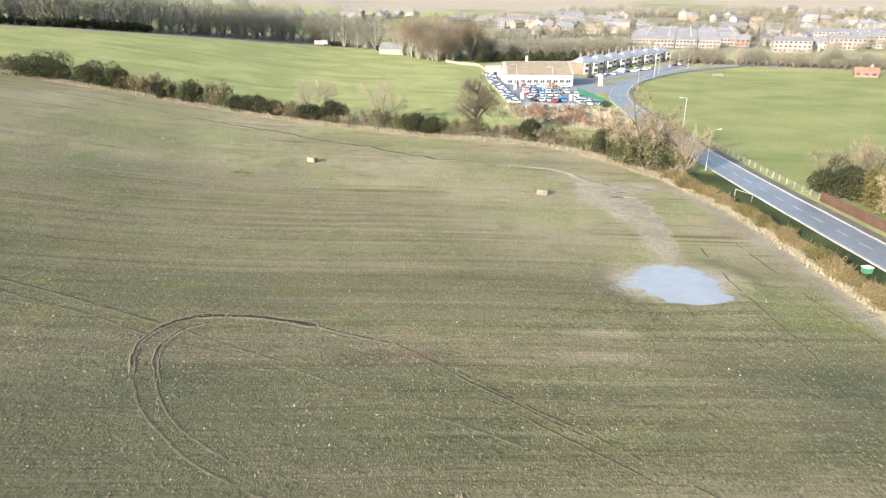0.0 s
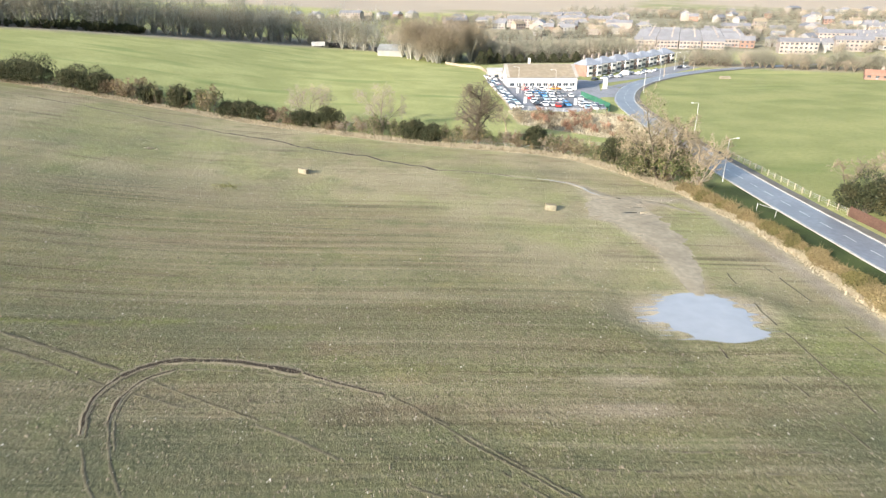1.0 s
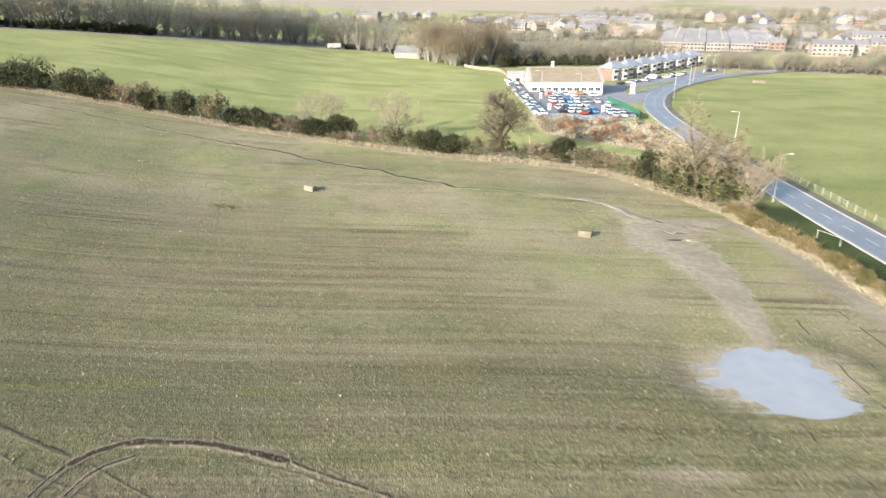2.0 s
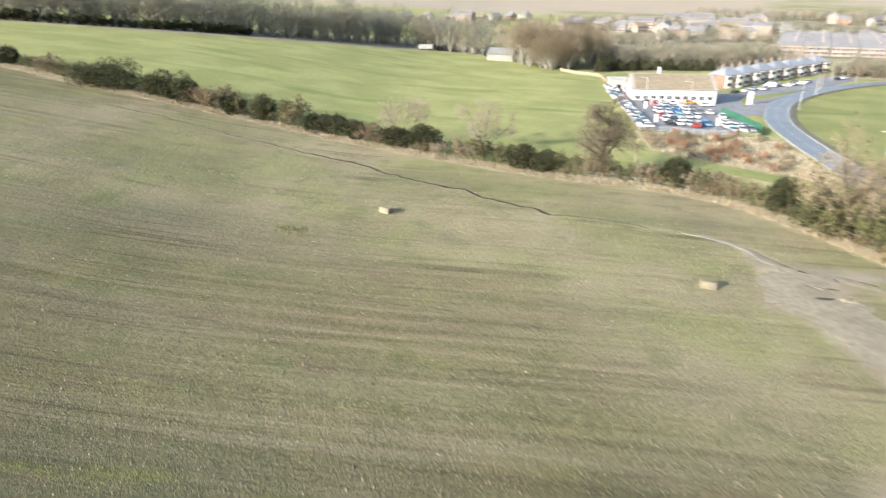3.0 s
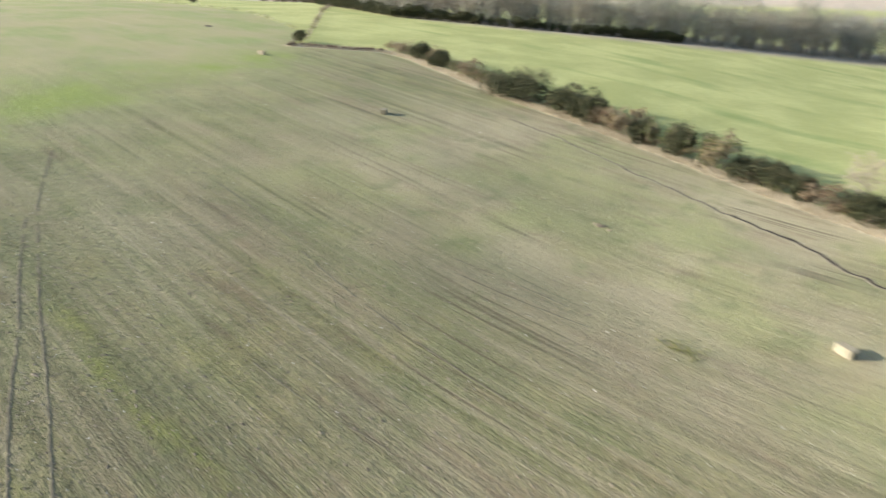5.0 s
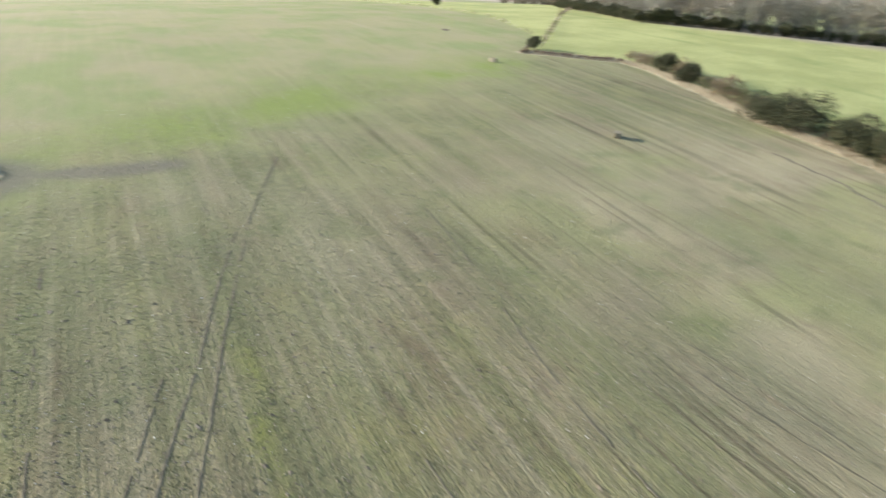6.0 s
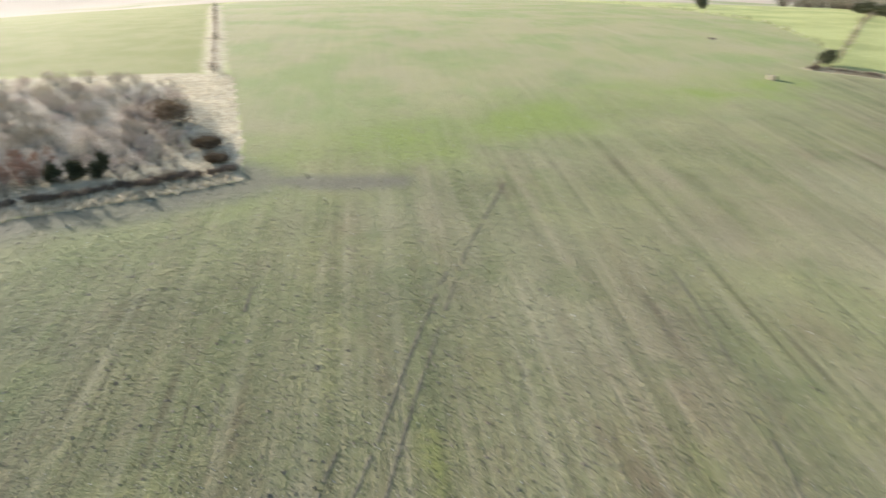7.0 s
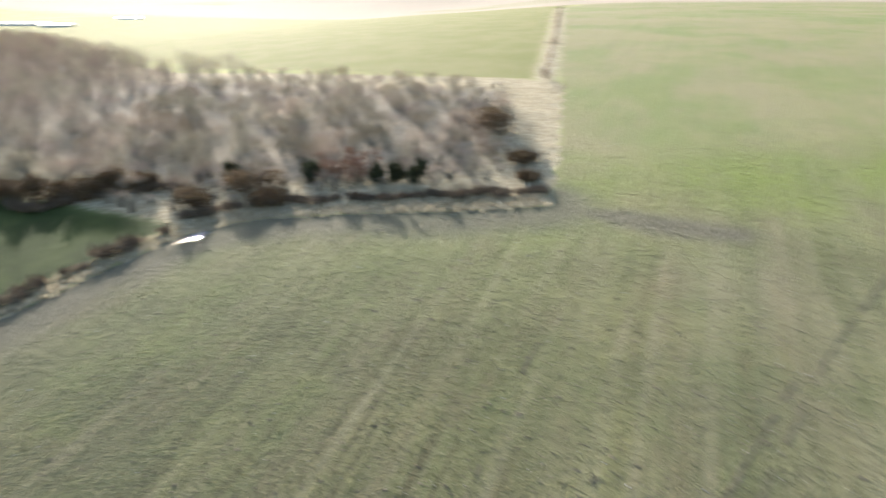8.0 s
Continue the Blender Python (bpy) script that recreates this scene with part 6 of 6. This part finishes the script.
guard = new("guard_rail")
for x in (0, 3.9):
    s = Shape()
    s.tube([Vector((x, 0, -0.1)), Vector((x, 0, 1.25))], [0.032, 0.032], 6)
    part("post", s, LAMP_HEAD, guard)
s = Shape()
s.tube([Vector((-0.05, 0, 1.25)), Vector((3.95, 0, 1.25))], [0.032, 0.032], 6)
part("rail", s, LAMP_HEAD, guard)
guard.matrix_basis = pose(*at(61.7, 110), 0, 0, -70)
tagged(guard, "white tubular steel guard rail on the verge", "guard rail")

grit = new("grit_bin")
s = Shape()
s.box(0, 0, 0.4, 1.1, 0.8, 0.8, 1.1)
part("body", s, BIN_GREEN, grit)
s = Shape()
s.box(0, 0, 0.88, 1.25, 0.95, 0.16, 0.8)
part("lid", s, PANEL_WHITE, grit, "pale hinged lid")
grit.matrix_basis = pose(*at(62.3, 74.6), 0, 0, 5)
tagged(grit, "green plastic grit bin on the roadside verge", "grit bin")

totem = new("totem_sign")
s = Shape()
s.box(0, 0, 2.3, 1.8, 0.5, 4.6, 0.96)
part("board", s, PANEL_WHITE, totem)
s = Shape()
s.box(0, 0, 0.1, 3.0, 1.2, 0.3)
part("plinth", s, KERB, totem)
totem.matrix_basis = pose(*at(84.2, 272), 0, 0, 15)
tagged(totem, "tall blank white totem sign at the yard entrance", "sign")
for x, y, m, word in ((41.7, 242, PANEL_WHITE, "white"), (40, 217.5, PANEL_WHITE, "white"), (57, 218, PANEL_WHITE, "white"), (45.5, 252, SIGN_RED, "pink"), (56.3, 256, SIGN_RED, "pink")):
    b = new("banner_sign")
    s = Shape()
    s.tube([Vector((0, 0, -0.1)), Vector((0, 0, 3.4))], [0.05, 0.05], 6)
    part("pole", s, STEEL, b)
    s = Shape()
    s.box(0.5, 0, 2.2, 0.95, 0.06, 2.1)
    part("banner", s, m, b)
    b.matrix_basis = pose(*at(x, y, 0.05), 0, 0, 8)
    tagged(b, "%s upright banner sign on a pole among cars" % word, "sign", "banner signs")
for x, y in ((59.4, 256), (46, 262)):
    copy_thing(lamp, pose(*at(x, y, 0.05), 0, 0, 180))
feeder = new("hay_feeder")
for k in range(2):
    s = Shape()
    s.box(0, 0, 0.35 + 0.7 * k, 5.0 - k, 2.2, 0.35)
    part("rack", s, TIMBER, feeder)
for x in (-2.2, 2.2):
    for y in (-0.9, 0.9):
        s = Shape()
        s.box(x, y, 0.5, 0.14, 0.14, 1.3)
        part("leg", s, TIMBER, feeder)
feeder.matrix_basis = pose(*at(153.5, 308), 0, 0, -10)
tagged(feeder, "long timber hay feeder standing in the pasture", "feeder")


# ---------------- the near road side, opposite ----------------
for k, (x, y, w, h) in enumerate(((80.5, 109, 10, 8.5), (84.5, 104, 9, 8.0))):
    b = build_bush("evergreen_bush", 500 + k, w, h, 5200, 0.38, (LEAF_DARK, LEAF_OLIVE)[k], BARK, 16)
    b.matrix_basis = planted(b, x, y)
    tagged(b, "large dark evergreen bush behind the board fence", "bush")
for k, (x, y, s) in enumerate(((90, 116, 10), (95, 108, 11), (88, 124, 8), (98, 122, 9))):
    b = build_tree("garden_tree", 520 + k, s, 3, 0.4, 0.018, (8, 6, 7), 0.5, 0.15, 0.04, 0.8, 0.25, (0.9, 0.035), BARK, TWIG_BROWN)
    b.matrix_basis = planted(b, x, y)
    tagged(b, "bare brown garden tree behind the road", "tree")
for k, (x, y) in enumerate(((83, 96), (84.5, 89), (85, 82))):
    b = build_tree("garden_tree", 530 + k, 8.5, 4, 0.4, 0.018, (8, 6, 7), 0.5, 0.15, 0.04, 0.8, 0.2, (0.8, 0.035), BARK_PALE, TWIG_PALE, 1500, 0.4, LEAF_GOLD)
    b.matrix_basis = planted(b, x, y)
    tagged(b, "garden tree with golden-brown clinging leaves", "tree")


# ---------------- in the field ----------------
def build_bale():
    ob = new("straw_bale")
    bm = bmesh.new()
    bmesh.ops.create_cube(bm, size=1.0)
    bmesh.ops.subdivide_edges(bm, edges=bm.edges[:], cuts=4, use_grid_fill=True)
    for v in bm.verts:
        r = 1 - 0.05 * ((abs(v.co.x) > 0.45) + (abs(v.co.y) > 0.45) + (abs(v.co.z) > 0.45) > 1)
        n = 0.03 * noise.noise(v.co * 7)
        v.co = Vector((v.co.x * 1.85 * (r + n), v.co.y * 1.05 * (r + n), v.co.z * 1.0 * (r + n) + 0.46))
    me = bpy.data.meshes.new("bale_body")
    bm.to_mesh(me)
    bm.free()
    me.materials.append(STRAW_BALE)
    body = new("bale_body", me)
    body.parent = ob
    for k in range(4):
        s = Shape()
        y = -0.38 + 0.25 * k
        s.tube([Vector((x, y, z)) for x, z in ((-0.94, 0.0), (-0.94, 0.94), (0, 0.97), (0.94, 0.94), (0.94, 0.0))], [0.016] * 5, 4)
        part("twine", s, TWINE, ob)
    return tagged(ob, "weathered rectangular straw bale lying in the field", "bale", "straw bales")


bale = build_bale()
bale.matrix_basis = pose(*at(-18.7, 125.0, -0.03), 0, 4, -28)
for x, y, turn in ((24.3, 107.0, -6), (-103.2, 145.2, -50), (-160.3, 156.0, 20)):
    copy_thing(bale, pose(*at(x, y, -0.03), 0, 4, turn))

rng = random.Random(31)
for x, y, r, mat, word in ((-50.1, 135.0, 0.75, CLOD, "dark heap of soil"), (-212, 170.5, 1.0, CLOD, "dark heap of soil")):
    s = Shape()
    for k in range(14):
        px, py = x + rng.gauss(0, r * 0.7), y + rng.gauss(0, r * 0.4)
        s.lump(px, py, float(height(px, py)), rng.uniform(0.25, 0.55) * r, rng, 0.9)
    tagged(solid("soil_heap", s, mat), word + " heaped on bare soil", "soil heap")
for x, y, n, spread in ((-30.1, 114.4, 36, 1.1),):
    s = Shape()
    for k in range(n):
        px, py = x + rng.gauss(0, spread), y + rng.gauss(0, spread * 0.7)
        p = at(px, py)
        s.spike(p, p + Vector((rng.gauss(0, 0.15), rng.gauss(0, 0.15), rng.uniform(0.2, 0.6))), 0.05)
        s.leaf(p + Vector((0, 0, 0.15)), 0.35, rng)
    tagged(solid("weed_patch", s, WEED), "rough patch of weeds in young crop", "weeds")


def scatter_grass(name, points, tall, wide, material, label, seed, blades=2):
    """Tufts of bent blades at the points, as one mesh."""
    r = np.random.default_rng(seed)
    p = np.repeat(np.asarray(points, float), blades, 0)
    n = len(p)
    a = r.uniform(0, 2 * np.pi, n)
    h = tall * r.uniform(0.5, 1.3, n)
    w = wide * r.uniform(0.6, 1.3, n)
    z = height(p[:, 0], p[:, 1])
    px, py = p[:, 0] + r.normal(0, wide * 0.5, n), p[:, 1] + r.normal(0, wide * 0.5, n)
    dx, dy = np.cos(a), np.sin(a)
    v = np.empty((n, 3, 3))
    v[:, 0] = np.stack([px - dy * w, py + dx * w, z - 0.02], 1)
    v[:, 1] = np.stack([px + dy * w, py - dx * w, z - 0.02], 1)
    v[:, 2] = np.stack([px + dx * h * 0.5, py + dy * h * 0.5, z + h], 1)
    me = bpy.data.meshes.new(name)
    me.from_pydata(v.reshape(-1, 3).tolist(), [], np.arange(3 * n).reshape(-1, 3).tolist())
    me.materials.append(material)
    return tagged(new(name, me), label, "grass", kind="stuff")


def verge_points(line, count, low, high, seed):
    r = np.random.default_rng(seed)
    spots = along(line, 0.5)
    i = r.integers(0, len(spots), count)
    s = np.array(spots)[i]
    o = r.uniform(low, high, count)
    return np.stack([s[:, 0] - s[:, 3] * o + r.normal(0, 0.3, count), s[:, 1] + s[:, 2] * o + r.normal(0, 0.3, count)], 1)


scatter_grass("verge_grass", np.concatenate([verge_points(HEDGE[:25], 15000, -1.4, 2.6, 1), verge_points(HEDGE[16:25], 2500, -0.9, 0.4, 11)]), 0.55, 0.10, GRASS_DRY, "long dry bleached grass along the hedge foot", 1)
scatter_grass("verge_grass", verge_points(SOUTH[2:], 3500, -0.4, 3.0, 2), 0.45, 0.09, GRASS_DRY, "long dry bleached grass round the copse", 2)
gen = np.random.default_rng(4)
pts = np.stack([gen.uniform(-172, -98, 9000), gen.uniform(-30, 56, 9000)], 1)
scatter_grass("rough_grass", pts[inside(pts[:, 0], pts[:, 1], COPSE) & (far_from(pts[:, 0], pts[:, 1], SOUTH[5:] + COPSE_SIDE[1:]) < 12)], 0.4, 0.09, GRASS_DRY, "pale dry grass under the copse trees", 3)
pts = np.stack([gen.uniform(8, 72, 14000), gen.uniform(135, 208, 14000)], 1)
pts = pts[inside(pts[:, 0], pts[:, 1], SCRUB) & (far_from(pts[:, 0], pts[:, 1], ROAD) > 5)]
scatter_grass("rough_grass", pts, 0.6, 0.12, GRASS_DRY, "rough dry grass between hedge and yard", 5)

# young crop: plants in drills along x, thinning out away from the middle of the field
def field_points(count, seed, fall, drilled):
    g = np.random.default_rng(seed)
    y = g.integers(0, 500, count) * 0.3 + 20 + g.normal(0, 0.04, count) if drilled else g.uniform(20, 170, count)
    q = np.stack([g.uniform(-180, 54, count), y], 1)
    d = far_from(q[:, 0], q[:, 1], [(0, 30), (0, 70), (-60, 75), (-75, 72)])
    keep = inside(q[:, 0], q[:, 1], FIELD) & (np.hypot((q[:, 0] - 33.5) / 10.5, (q[:, 1] - 70.3) / 7) > 1)
    if drilled:
        u = q[:, 1] + 0.4 * np.sin(q[:, 0] * 0.06)
        thick = np.sin(u * 1.9) + np.sin(u * 0.83 + 1.1) + np.sin(u * 4.3 + np.sin(q[:, 0] * 0.09)) + 0.8 * np.sin(q[:, 0] * 0.11 + u * 0.3)
        keep &= g.random(count) < np.clip(0.5 + 0.2 * thick, 0.12, 1.0)
    keep &= (signed(q[:, 0], q[:, 1], MUD) < -0.5) & (g.random(count) < np.exp(-((d / fall) ** 2)))
    return q[keep]


def scatter_lumps(name, points, low, high, flat, material, label, category, seed):
    """Small four-sided lumps at the points, as one mesh."""
    g = np.random.default_rng(seed)
    q = np.asarray(points)
    n = len(q)
    size = g.uniform(low, high, n) * np.where(g.random(n) < 0.06, 1.6, 1.0)
    z, turn = height(q[:, 0], q[:, 1]), g.uniform(0, 6.3, n)
    v = np.empty((n, 5, 3))
    for k in range(4):
        a, s = turn + k * np.pi / 2, size * g.uniform(0.7, 1.2, n)
        v[:, k] = np.stack([q[:, 0] + np.cos(a) * s, q[:, 1] + np.sin(a) * s, z - 0.03], 1)
    v[:, 4] = np.stack([q[:, 0] + g.uniform(-0.3, 0.3, n) * size, q[:, 1] + g.uniform(-0.3, 0.3, n) * size, z + size * flat], 1)
    i = np.arange(n)[:, None] * 5
    f = np.concatenate([np.concatenate([i + k, i + (k + 1) % 4, i + 4], 1) for k in range(4)])
    me = bpy.data.meshes.new(name)
    me.from_pydata(v.reshape(-1, 3).tolist(), [], f.tolist())
    me.materials.append(material)
    return tagged(new(name, me), label, category, kind="stuff")


scatter_grass("young_crop", field_points(480000, 6, 52, True), 0.11, 0.065, GRASS_CROP, "thin young winter crop in drilled rows", 6, 1)
scatter_lumps("field_stones", field_points(20000, 7, 75, False), 0.025, 0.085, 0.8, STONE, "pale stones scattered over the tilled soil", "stones", 7)
scatter_lumps("soil_clods", field_points(80000, 8, 46, False), 0.05, 0.15, 0.6, CLOD, "small clods of soil over the tilled field", "soil", 8)
g = np.random.default_rng(9)
thrown = np.array(along(OUTER[:11], 0.03) + along(INNER[3:9], 0.05))
scatter_lumps("soil_clods", thrown[:, :2] + g.normal(0, 0.33, (len(thrown), 2)), 0.03, 0.12, 0.7, CLOD, "clods of wet soil thrown up beside the ruts", "soil", 10)
